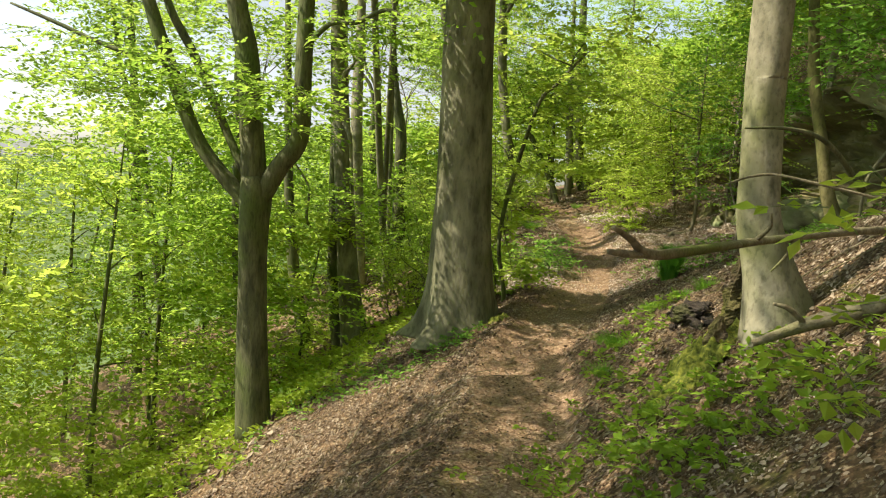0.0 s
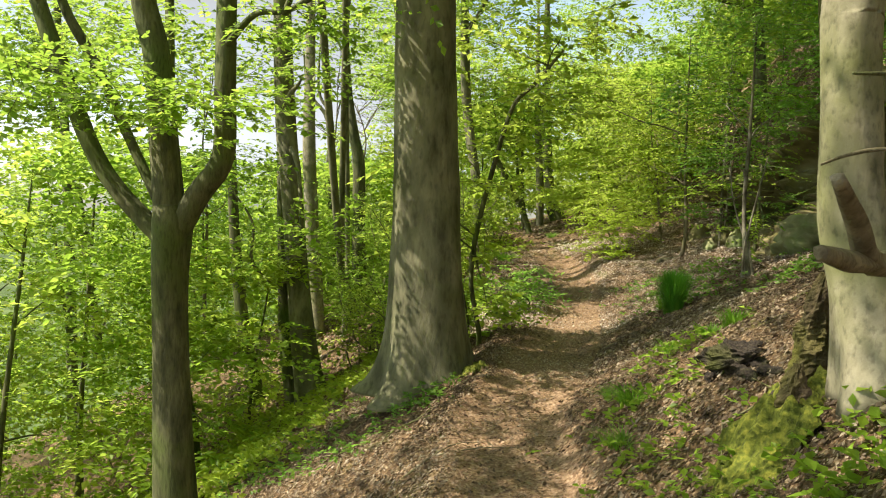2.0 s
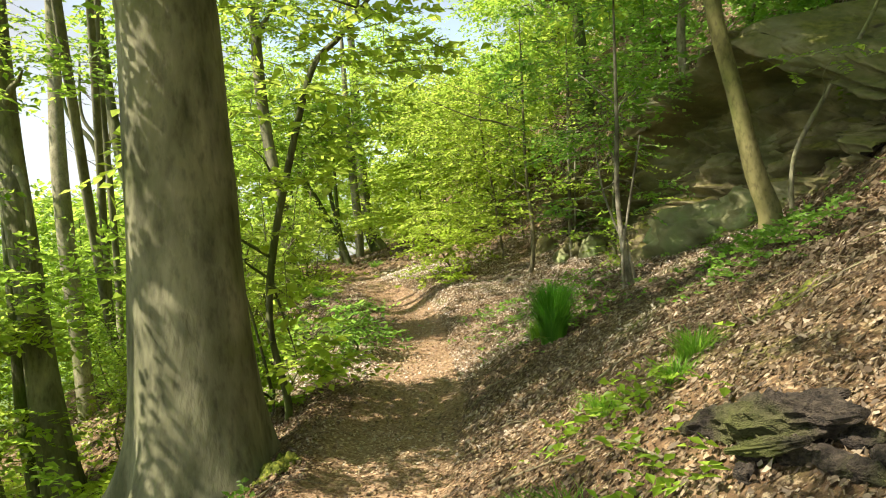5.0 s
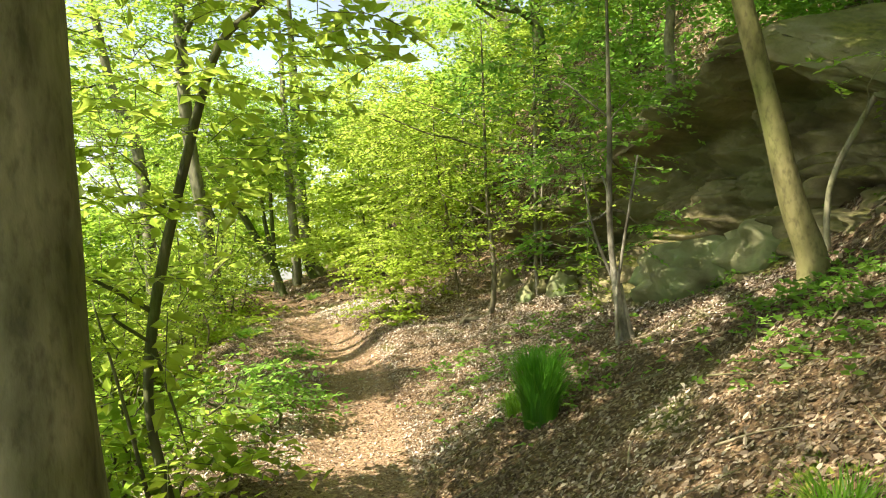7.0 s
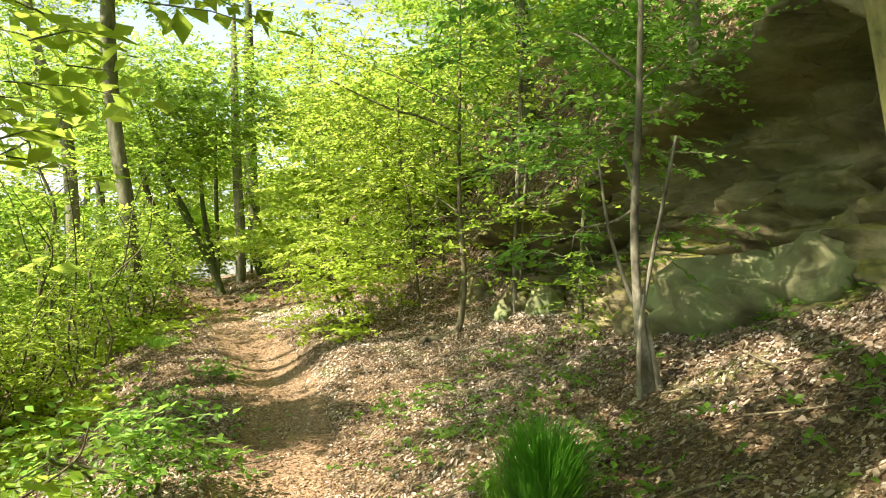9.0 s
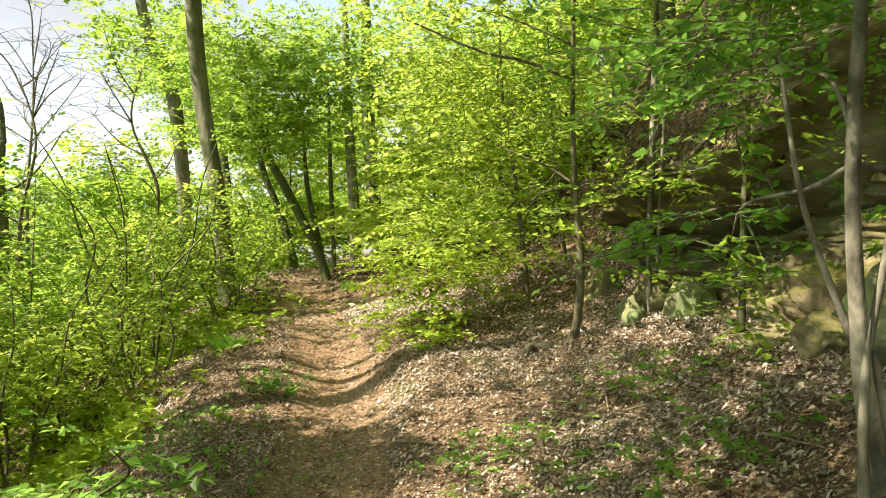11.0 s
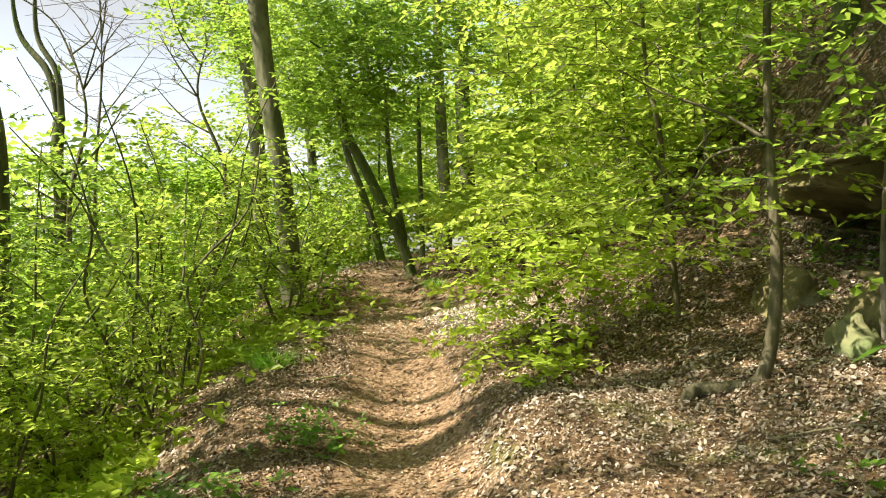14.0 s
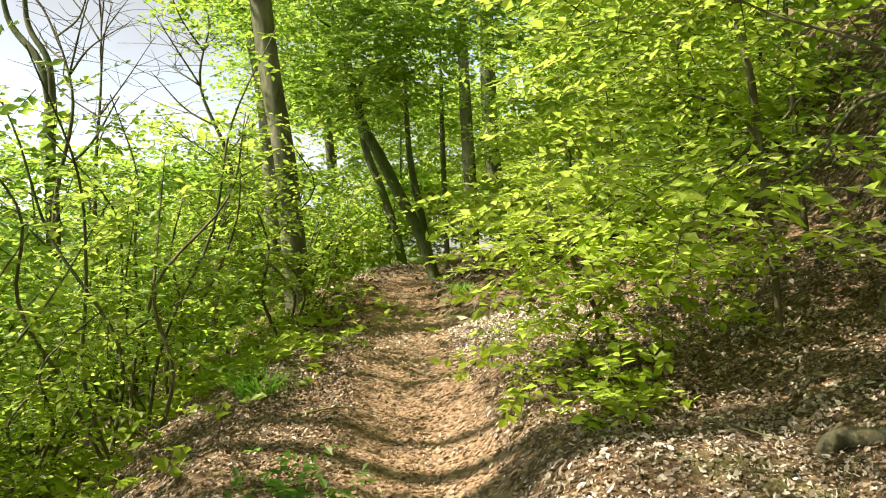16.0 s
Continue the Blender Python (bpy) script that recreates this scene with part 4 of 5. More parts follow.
tree("path_tree", rooted([(-1.95, 30, 1.60, 0.30), (-2.28, 30, 2.42, 0.226), (-2.44, 30, 3.73, 0.189), (-2.55, 30, 5.47, 0.175)]),
     [(-2.2, 30, 7.0, 2.6, 2.4, 1.2, 350)], bark=BARK_DARK, label="thick dark trunk above the crest", leaf_size=0.14, spray=0.8, seed=39, height=11)

def bare_tree(x, y, top, seed, label):
    """A dark trunk that forks again and again into bare twigs."""
    rng = np.random.default_rng(seed)
    z = float(floor_z(np.array(x), np.array(y))) - 0.1
    h = top - z
    root = base_empty("bare_tree", x, y, z)
    tagged(root, label, "tree", "bare trees against the sky")
    rows = [(x, y, z, 0.055)]
    for u in (0.3, 0.55, 0.8, 1.0):
        rows.append((x + rng.normal(0, 0.12), y, z + u * h, 0.055 * (1.05 - u) + 0.006))
    part("trunk", mesh_np("trunk", *tube(rows, 8, 6, 0.05, seed), BARK_THIN, True), root)
    fine = []
    S = spline(rows, 6)
    for k in range(11):
        q = S[int(len(S) * rng.uniform(0.35, 0.95))]
        a, ln = rng.uniform(0, 6.28), h * rng.uniform(0.16, 0.3)
        e = q[:3] + np.array([math.cos(a), math.sin(a), rng.uniform(0.5, 1.1)]) * ln * 0.7
        m = (q[:3] + e) / 2 + rng.normal(0, 0.06, 3) * ln
        limb_rows = [(*q[:3], 0.015), (*m, 0.011), (*e, 0.005)]
        part("limb", mesh_np("limb", *tube(limb_rows, 6, 5, 0.05, seed + k), BARK_THIN, True), root)
        L2 = spline(limb_rows, 6)
        for j in range(9):
            q2 = L2[int(len(L2) * rng.uniform(0.3, 0.99))]
            e2 = q2[:3] + np.array([rng.normal(0, 1), rng.normal(0, 1), rng.uniform(-0.2, 1.0)]) * ln * 0.3
            fine.append(tube([(*q2[:3], 0.005), (*((q2[:3] + e2) / 2 + rng.normal(0, 0.04, 3)), 0.004), (*e2, 0.0025)], 4, 3, 0.0, j))
    tagged(part("twig_spray", mesh_np("twig_spray", *join(fine), BARK_THIN), root), kind="stuff")


bare_tree(-6.2, 20.5, 4.6, 61, "bare twiggy tree on the downhill slope")
bare_tree(-8.2, 24.0, 6.0, 62, "bare twiggy tree on the downhill slope")
bare_tree(-5.4, 22.6, 5.2, 63, "bare twiggy tree near the path bend")
bare_tree(-9.6, 19.0, 5.0, 64, "bare twiggy tree on the downhill slope")

# hazel bushes on the downhill edge
def bush(x, y, height, spread, seed, n_stems, n_sprays, label, leaf=None, leaf_size=0.07, name="hazel_bush"):
    rng = np.random.default_rng(seed)
    z = float(floor_z(np.array(x), np.array(y)))
    root = base_empty(name, x, y, z)
    tagged(root, label, "bush", "bushes on the downhill edge")
    Os, Ds = [], []
    for k in range(n_stems):
        a = 2 * math.pi * k / n_stems + rng.uniform(-0.5, 0.5)
        lean_by = rng.uniform(0.25, 1.0) * spread
        h = height * rng.uniform(0.65, 1.1)
        bx, by = x + 0.12 * math.cos(a), y + 0.12 * math.sin(a)
        j = rng.normal(0, 0.09, 6)
        rows = [(bx, by, z - 0.1, 0.014), (bx + 0.12 * lean_by * math.cos(a) + j[0], by + 0.12 * lean_by * math.sin(a) + j[1], z + 0.22 * h, 0.012),
                (bx + 0.3 * lean_by * math.cos(a) + j[2], by + 0.3 * lean_by * math.sin(a) + j[3], z + 0.48 * h, 0.010),
                (bx + 0.6 * lean_by * math.cos(a) + j[4], by + 0.6 * lean_by * math.sin(a) + j[5], z + 0.74 * h, 0.007), (bx + lean_by * math.cos(a), by + lean_by * math.sin(a), z + h, 0.004)]
        part("stem", mesh_np("stem", *tube(rows, 6, 5, 0.06, seed + k), BARK_DARK if k % 2 else BARK_THIN, True), root)
        S = spline(rows, 8)[:, :3]
        m = n_sprays // n_stems
        idx = rng.integers(int(len(S) * 0.25), len(S), m)
        Os.append(S[idx] + rng.normal(0, 0.10, (m, 3)) * [spread, spread, 0.8])
        w = np.stack([np.full(m, math.cos(a)), np.full(m, math.sin(a)), np.zeros(m)], 1) * 0.4 + rng.normal(0, 0.6, (m, 3)) * [1, 1, 0.35]
        Ds.append(w / np.linalg.norm(w, axis=1, keepdims=True))
    O, D = np.vstack(Os), np.vstack(Ds)
    L = 0.34 * rng.uniform(0.6, 1.3, len(O))
    part("foliage", mesh_np("foliage", *spray_leaves(O, D, L, leaf_size, rng, 9), leaf or LEAF_FRESH), root)
    tagged(part("twig_spray", mesh_np("twig_spray", *twig_strips(O, D, L, r=0.003), BARK_DARK), root), kind="stuff")


bush(-2.6, 16.5, 2.7, 1.2, 51, 6, 120, "open many-stemmed hazel bush with sparse leaves")
# lighter yellow-green on bushes 52, 54 and 71 stands in for sunlight on them
bush(-3.2, 15.4, 2.2, 1.0, 52, 5, 160, "leafy hazel bush below the path edge", LEAF_YELLOW)
bush(-3.0, 17.6, 2.4, 1.0, 53, 5, 230, "leafy bush at the downhill path edge", LEAF_YELLOW)
bush(-3.7, 13.8, 1.5, 0.9, 54, 5, 160, "leafy bush below the path edge", LEAF_YELLOW)
bush(-2.6, 18.9, 1.6, 0.8, 55, 6, 300, "dense bush beside the path tree", LEAF_YELLOW)
bush(-4.2, 16.6, 2.6, 1.2, 56, 5, 360, "leafy bush on the downhill slope", LEAF_FRESH)
bush(-3.4, 20.6, 1.5, 1.0, 57, 6, 280, "dense bush beyond the path tree", LEAF_FRESH)
bush(-2.9, 13.0, 1.1, 0.7, 58, 5, 150, "low bush below the path edge", LEAF_YELLOW)
bush(-3.1, 16.1, 1.3, 1.1, 71, 6, 380, "low dense leafy bush below the path edge", LEAF_YELLOW, 0.06)
bush(-3.9, 15.2, 1.9, 1.2, 73, 6, 420, "dense leafy bush on the downhill slope", LEAF_FRESH, 0.065)
bush(-3.6, 17.8, 1.8, 1.2, 74, 6, 420, "dense leafy bush on the downhill slope", LEAF_YELLOW, 0.065)
bush(-1.3, 10.5, 0.75, 0.45, 59, 5, 60, "low broad-leaved bush beside the path", LEAF_FRESH, 0.10)
bush(-0.95, 12.2, 0.45, 0.5, 60, 6, 90, "low green plants along the path edge", LEAF_DEEP, 0.07)
bush(-1.5, 11.6, 0.8, 0.5, 61, 5, 45, "low leafy bush beside the path", LEAF_FRESH, 0.08)


tree("bank_tree", rooted([(2.75, 7.0, 1.9, 0.05), (2.7, 7.0, 3.2, 0.045), (2.6, 7.0, 4.8, 0.035)]),
     [(2.6, 6.7, 3.3, 0.8, 0.7, 0.4, 70), (2.9, 7.2, 4.2, 1.0, 0.9, 0.5, 120), (2.3, 6.8, 5.0, 1.1, 1.0, 0.5, 130)], bark=BARK_DARK, leaf=LEAF_DEEP, label="dark-stemmed young tree on the uphill bank", seed=71, height=5.6, limb_r=0.02, leaf_size=0.08)
tree("bank_tree", rooted([(3.3, 8.0, 2.2, 0.06), (3.25, 8.0, 3.6, 0.05), (3.3, 8.0, 5.2, 0.04)]),
     [(3.2, 7.8, 4.2, 0.9, 0.8, 0.4, 90), (3.4, 8.1, 5.2, 1.1, 1.0, 0.5, 130)], bark=BARK_DARK, leaf=LEAF_DEEP, label="dark-stemmed young tree higher on the bank", seed=72, height=6, limb_r=0.02, leaf_size=0.08)
tree("bank_sapling", rooted([(1.98, 3.55, 1.40, 0.013), (1.88, 3.48, 1.80, 0.011), (1.68, 3.36, 2.10, 0.008), (1.50, 3.30, 2.26, 0.004)]),
     [(1.55, 3.30, 2.10, 0.22, 0.25, 0.16, 9), (1.72, 3.35, 1.75, 0.22, 0.25, 0.18, 9), (1.50, 3.15, 1.50, 0.20, 0.25, 0.14, 8)],
     bark=BARK_DARK, leaf=LEAF_YELLOW, label="small broad-leaved sapling on the bank", seed=290, limb_r=0.006, leaf_size=0.085, spray=0.22, per_spray=5, sides=7)
dead_branch_rows = [(2.0, 5.6, 2.2, 0.02), (1.7, 5.2, 2.45, 0.016), (1.45, 4.9, 2.5, 0.010), (1.2, 4.7, 2.48, 0.004)]


# understorey on both sides
def understorey(x, y, top, width, seed, n, leaf, label, group, leaf_size=0.1, spray=0.6):
    rng = np.random.default_rng(seed)
    z = float(floor_z(np.array(x), np.array(y)))
    h = top - z
    lx, ly = rng.normal(0, 0.06, 2) * h
    rows = [(x, y, z - 0.1, 0.012 + 0.007 * h), (x + lx * 0.3, y + ly * 0.3, z + 0.35 * h, 0.01 + 0.005 * h), (x + lx, y + ly, z + 0.75 * h, 0.008 + 0.003 * h), (x + 1.4 * lx, y + 1.4 * ly, z + h, 0.006)]
    blobs = []
    tiers = max(3, int(h / 0.85))
    for k in range(tiers):
        u = 0.16 + 0.84 * k / (tiers - 1)
        a = rng.uniform(0, 6.28)
        w = width * (1.15 - 0.55 * u)
        blobs.append((x + lx * u + 0.4 * w * math.cos(a), y + ly * u + 0.4 * w * math.sin(a), z + u * h, w, w, 0.22 + 0.05 * h, int(n / tiers)))
    tree("young_beech", rows, blobs, bark=BARK_DARK, leaf=leaf, label=label, group=group, seed=seed, leaf_size=leaf_size, spray=spray, sides=7, limb_r=0.02, twigs=False)


rng_u = np.random.default_rng(77)
left_spots = []
for row_x, row_n in ((-5.4, 5), (-7.6, 6), (-10.0, 6), (-13.0, 7), (-17.0, 7)):
    for k in range(row_n):
        yy = 7.0 + (k + rng_u.uniform(0.1, 0.9)) * (26.0 if row_x > -9 else 36.0) / row_n
        left_spots.append((row_x + rng_u.uniform(-0.9, 0.9), yy))
for k, (ux, uy) in enumerate(left_spots):
    d = math.hypot(ux, uy)
    top = float(np.interp(uy, [6, 10, 15, 20, 30], [1.6, 1.9, 2.1, 2.3, 3.2])) + rng_u.uniform(-0.5, 0.7)
    if ux > -6.4 and 11.5 < uy < 19.5:
        top -= 0.7
    leaf = LEAF_YELLOW if uy < 14 and k % 3 else LEAF_FRESH
    understorey(ux, uy, top, 1.25 + 0.03 * d, 200 + k, int((340 if uy < 15 else 235) + 7 * d), leaf, "bright young beech on the downhill slope", "young beeches on the slope", 0.085 + 0.0028 * d, 0.5 + 0.012 * d)

for k, (ux, uy, top) in enumerate([(-6.2, 6.2, 1.5), (-8.2, 8.0, 1.6), (-9.6, 10.0, 1.8), (-11.8, 12.2, 2.0), (-7.2, 4.6, 1.4)]):
    understorey(ux, uy, top, 1.5, 260 + k, 400, LEAF_YELLOW, "bright young beech on the downhill slope", "young beeches on the slope", 0.11, 0.6)

right_spots = [(0.9, 20.4, 4.2), (0.2, 22.8, 4.8), (2.0, 22.5, 6.0), (-0.4, 25.5, 5.0), (1.6, 26.5, 6.5), (0.2, 30, 6.5), (3.5, 29, 8.0), (-5.2, 32, 6.0), (-0.8, 34, 7.0),
               (-3.4, 38, 7.0), (-7.0, 36, 6.0), (4.6, 24.5, 8), (2.4, 35, 9), (-5.5, 42, 8), (-1.5, 46, 9), (-9.5, 30, 4.5)]
for k, (ux, uy, top) in enumerate(right_spots):
    d = math.hypot(ux, uy - 4)
    understorey(ux, uy, top, 1.2 + 0.035 * d, 300 + k, int(320 + 10 * d), LEAF_YELLOW if ux < 1.5 and uy > 20 else (LEAF_FRESH, LEAF_DEEP, LEAF_FRESH, LEAF_YELLOW)[k % 4],
                "leafy young beech on the uphill slope" if ux > 0 else "leafy young beech beyond the crest", "young beeches uphill", 0.08 + 0.0028 * d, 0.5 + 0.012 * d)

# saplings on the shelf above and before the rock
for k, (ux, uy, top, wide, many) in enumerate([(2.4, 14.6, 3.9, 0.75, 90), (4.2, 14.6, 6.2, 1.1, 360), (4.6, 12.6, 6.2, 1.1, 360), (5.6, 15.8, 7.6, 1.4, 380), (5.8, 13.0, 7.6, 1.4, 380),
                                               (6.4, 18.6, 8.8, 1.6, 380), (7.4, 14.6, 9.4, 1.7, 380), (5.2, 10.8, 6.4, 1.2, 330), (4.9, 19.6, 8.2, 1.3, 330), (4.3, 18.4, 6.4, 1.0, 260), (7.2, 11.6, 8.8, 1.6, 360), (8.6, 17.4, 11.0, 2.0, 380)]):
    understorey(ux, uy, top, wide, 340 + k, many, LEAF_FRESH if ux < 2.5 else LEAF_DEEP, "leafy sapling before the rock" if ux < 2.5 else "dark-leaved young beech on the slope above the rock",
                "young beeches uphill", 0.075 if ux < 2.5 else 0.11, 0.42 if ux < 2.5 else 0.6)

# taller trees whose crowns close the view and dapple the light
# first two stand unseen behind the start, added to shade the path
tall = [(-4.6, 2.4, 9.0), (-3.4, -0.8, 9.0), (3.2, 25.0, 10.5), (-1.0, 38.0, 11.0), (-7.5, 33.0, 9.0), (-11.0, 42.0, 10.0), (4.0, 36.0, 12.0), (5.4, 1.5, 9.5)]
for k, (ux, uy, top) in enumerate(tall):
    z = float(floor_z(np.array(ux), np.array(uy)))
    r = np.random.default_rng(400 + k)
    rows = [(ux, uy, z - 0.15, 0.19), (ux + 0.1, uy, z + 2.5, 0.15), (ux + r.uniform(-0.4, 0.4), uy + r.uniform(-0.3, 0.3), z + 0.65 * (top - z), 0.11), (ux + r.uniform(-0.6, 0.6), uy, top, 0.04)]
    blobs = [(ux + r.uniform(-1.8, 1.8), uy + r.uniform(-1.8, 1.8), z + (top - z) * u, 1.9, 1.9, 0.7, 190) for u in (0.62, 0.72, 0.82, 0.92, 1.02)]
    tree("beech_tree", rows, blobs, bark=BARK_BEECH, leaf=LEAF_FRESH, label="mature beech added to close the view and dapple the light", group="mature beeches", seed=400 + k, leaf_size=0.13, spray=0.8, limb_r=0.05, twigs=False)


# ---------------------------------------------------------------- dead wood and small plants
def dead_branch(name, rows, label, side=(), material=None):
    root = base_empty(name, *rows[0][:3])
    tagged(root, label, "branch")
    part("stem", mesh_np("stem", *tube(rows, 9, 7, 0.12, 5), material or WOOD_DEAD, True), root)
    for k, s in enumerate(side):
        part("side_branch", mesh_np("side_branch", *tube(s, 7, 6, 0.12, 9 + k), material or WOOD_DEAD, True), root)


dead_branch("fallen_branch", [(0.68, 2.64, 2.01, 0.007), (0.73, 2.76, 1.97, 0.011), (0.79, 2.90, 1.915, 0.016), (0.95, 3.30, 1.915, 0.017), (1.26, 3.96, 1.93, 0.019), (1.62, 4.62, 1.95, 0.021), (2.10, 5.30, 1.98, 0.024), (2.6, 5.9, 2.0, 0.024)],
            "broken forked dead branch reaching past a pale trunk", [[(0.80, 2.92, 1.915, 0.014), (0.74, 2.79, 1.92, 0.013), (0.67, 2.65, 1.935, 0.008)], [(1.22, 3.90, 1.93, 0.012), (1.26, 3.78, 2.0, 0.008), (1.25, 3.70, 2.06, 0.004)],
             [(1.45, 4.30, 1.95, 0.014), (1.40, 4.20, 1.86, 0.009), (1.33, 4.15, 1.78, 0.004)]])
dead_branch("fallen_branch", dead_branch_rows, "dark leafless branch reaching over the bank", material=BARK_DARK)
dead_branch("dry_stick", [(1.18, 5.0, 2.19, 0.005), (1.28, 5.0, 2.23, 0.007), (1.41, 5.0, 2.25, 0.007), (1.61, 5.02, 2.22, 0.008), (2.0, 5.1, 2.15, 0.009)], "thin pale dry stick caught on a trunk")
dead_branch("fallen_branch", [(1.35, 4.7, 1.33, 0.02), (1.6, 4.7, 1.46, 0.035), (1.9, 4.72, 1.58, 0.04), (2.3, 4.8, 1.78, 0.045)], "grey weathered branch on the bank", [[(1.6, 4.7, 1.47, 0.02), (1.5, 4.62, 1.55, 0.014), (1.42, 4.6, 1.57, 0.008)]])
stump = base_empty("tree_stump", 1.4, 5.7, 1.2)
tagged(stump, "crumbling dark rotten stump at the foot of a pale trunk", "stump")
for k, (dx, dy, dz, a1, b1, c1, ry, rz) in enumerate([(0, 0, 0, 0.10, 0.10, 0.16, 10, 0), (0.12, -0.05, 0.02, 0.06, 0.08, 0.20, -15, 30), (-0.10, 0.06, -0.05, 0.09, 0.05, 0.12, 25, 60), (0.05, 0.12, 0.06, 0.05, 0.05, 0.20, 8, 80),
                                                      (-0.16, -0.06, -0.10, 0.10, 0.06, 0.06, -20, 20), (0.2, 0.1, 0.05, 0.08, 0.05, 0.15, -25, 10), (-0.05, -0.14, -0.06, 0.09, 0.04, 0.09, 30, 120)]):
    boulder(1.42 + dx, 5.74 + dy, 1.24 + dz, (a1, b1, c1), 40 + k, "", WOOD_ROT, "rotten_chunk", "", (0, ry, rz), stump)
rotten_log = base_empty("rotten_log", 1.0, 6.85, 1.0)
tagged(rotten_log, "black crumbling rotten log lying up the leafy bank", "log")


def split_wood(rows, seed, parent, name, material=None):
    """A rotten length of wood whose skin is split into long ragged fibres."""
    V, F = tube(rows, 26, 16, 0.14, seed)
    S = spline(rows, 16)[:, :3]
    k = np.linalg.norm(V[:, None] - S[None], axis=2).argmin(1)
    out = V - S[k]
    a = np.arctan2(out[:, 2], out[:, 0])
    rng = np.random.default_rng(seed)
    ph = rng.uniform(0, 6.28, 4)
    grow = 1 + 0.12 * np.sign(np.sin(7 * a + ph[0] + 0.22 * k)) * np.sin(0.31 * k + ph[1]) + 0.16 * np.sin(13 * a + ph[2] + 0.6 * np.sin(0.5 * k)) + rng.normal(0, 0.05, len(V))
    part(name, mesh_np(name, S[k] + out * grow[:, None], F, material or WOOD_ROT), parent)


split_wood([(0.95, 7.0, 1.06, 0.02), (1.01, 6.86, 1.11, 0.05), (1.08, 6.66, 1.17, 0.07), (1.15, 6.46, 1.22, 0.055), (1.20, 6.30, 1.26, 0.015)], 5, rotten_log, "log_body")
split_wood([(1.16, 6.76, 1.19, 0.012), (1.20, 6.62, 1.23, 0.026), (1.24, 6.46, 1.28, 0.012)], 6, rotten_log, "split_slab")
split_wood([(0.97, 6.66, 1.08, 0.010), (1.02, 6.50, 1.13, 0.024), (1.08, 6.36, 1.18, 0.012)], 7, rotten_log, "split_slab")
split_wood([(1.32, 5.70, 1.14, 0.10), (1.33, 5.70, 1.38, 0.085), (1.35, 5.67, 1.56, 0.06), (1.37, 5.64, 1.74, 0.02)], 8, stump, "hollow_side", WOOD_BROWN)
split_wood([(1.20, 5.46, 1.04, 0.07), (1.22, 5.48, 1.20, 0.06), (1.24, 5.50, 1.34, 0.02)], 9, stump, "hollow_side", WOOD_BROWN)
rng_log = np.random.default_rng(31)
for k in range(12):
    t = rng_log.uniform(0, 1)
    lx, ly = 0.98 + 0.30 * t + rng_log.normal(0, 0.07), 6.9 - 0.9 * t + rng_log.normal(0, 0.06)
    boulder(lx, ly, float(floor_z(np.array(lx), np.array(ly))) + 0.02, (rng_log.uniform(0.02, 0.05), rng_log.uniform(0.03, 0.09), rng_log.uniform(0.015, 0.04)), 20 + k, "", WOOD_ROT, "rotten_chunk", "", (0, -32, rng_log.uniform(0, 60)), rotten_log)


def moss_mat(x, y, rx, ry, h, seed, label):
    n = 26
    u, w = np.meshgrid(np.linspace(-1, 1, n), np.linspace(-1, 1, n))
    X, Y = x + u * rx, y + w * ry
    rr = np.sqrt(u * u + w * w)
    edge = 1 - rr + 0.25 * np.sin(5 * np.arctan2(w, u) + seed) * rr
    Z = floor_z(X, Y) - 0.03 + h * np.clip(edge, 0, 1) ** 0.5 * (0.8 + 0.25 * np.sin(40 * X + seed) * np.sin(37 * Y)) + 0.02 * np.sin(90 * X) * np.sin(85 * Y)
    i = np.arange(n * n).reshape(n, n)
    F = np.stack([i[:-1, :-1], i[:-1, 1:], i[1:, 1:], i[1:, :-1]], -1).reshape(-1, 4)
    ob = new("moss_cushion", mesh_np("moss_cushion", np.stack([X, Y, Z], -1).reshape(-1, 3), F, MOSS, True))
    tagged(ob, label, "moss")


moss_mat(1.16, 5.52, 0.22, 0.34, 0.24, 1, "olive moss cushion over rotten roots")
moss_mat(1.04, 5.3, 0.22, 0.26, 0.12, 2, "ragged olive moss on the bank")
moss_mat(1.32, 8.1, 0.22, 0.28, 0.05, 3, "dull moss patch on the leafy bank")
moss_mat(0.86, 6.45, 0.08, 0.08, 0.05, 4, "small yellow moss cushion beside the rotten log")
moss_mat(1.1, 6.62, 0.12, 0.1, 0.12, 5, "yellow-green moss on the rotten log")
moss_mat(1.75, 7.9, 0.3, 0.3, 0.05, 6, "dull moss patch on the leafy bank")
moss_mat(-0.85, 8.7, 0.14, 0.16, 0.12, 7, "moss on the beech root")


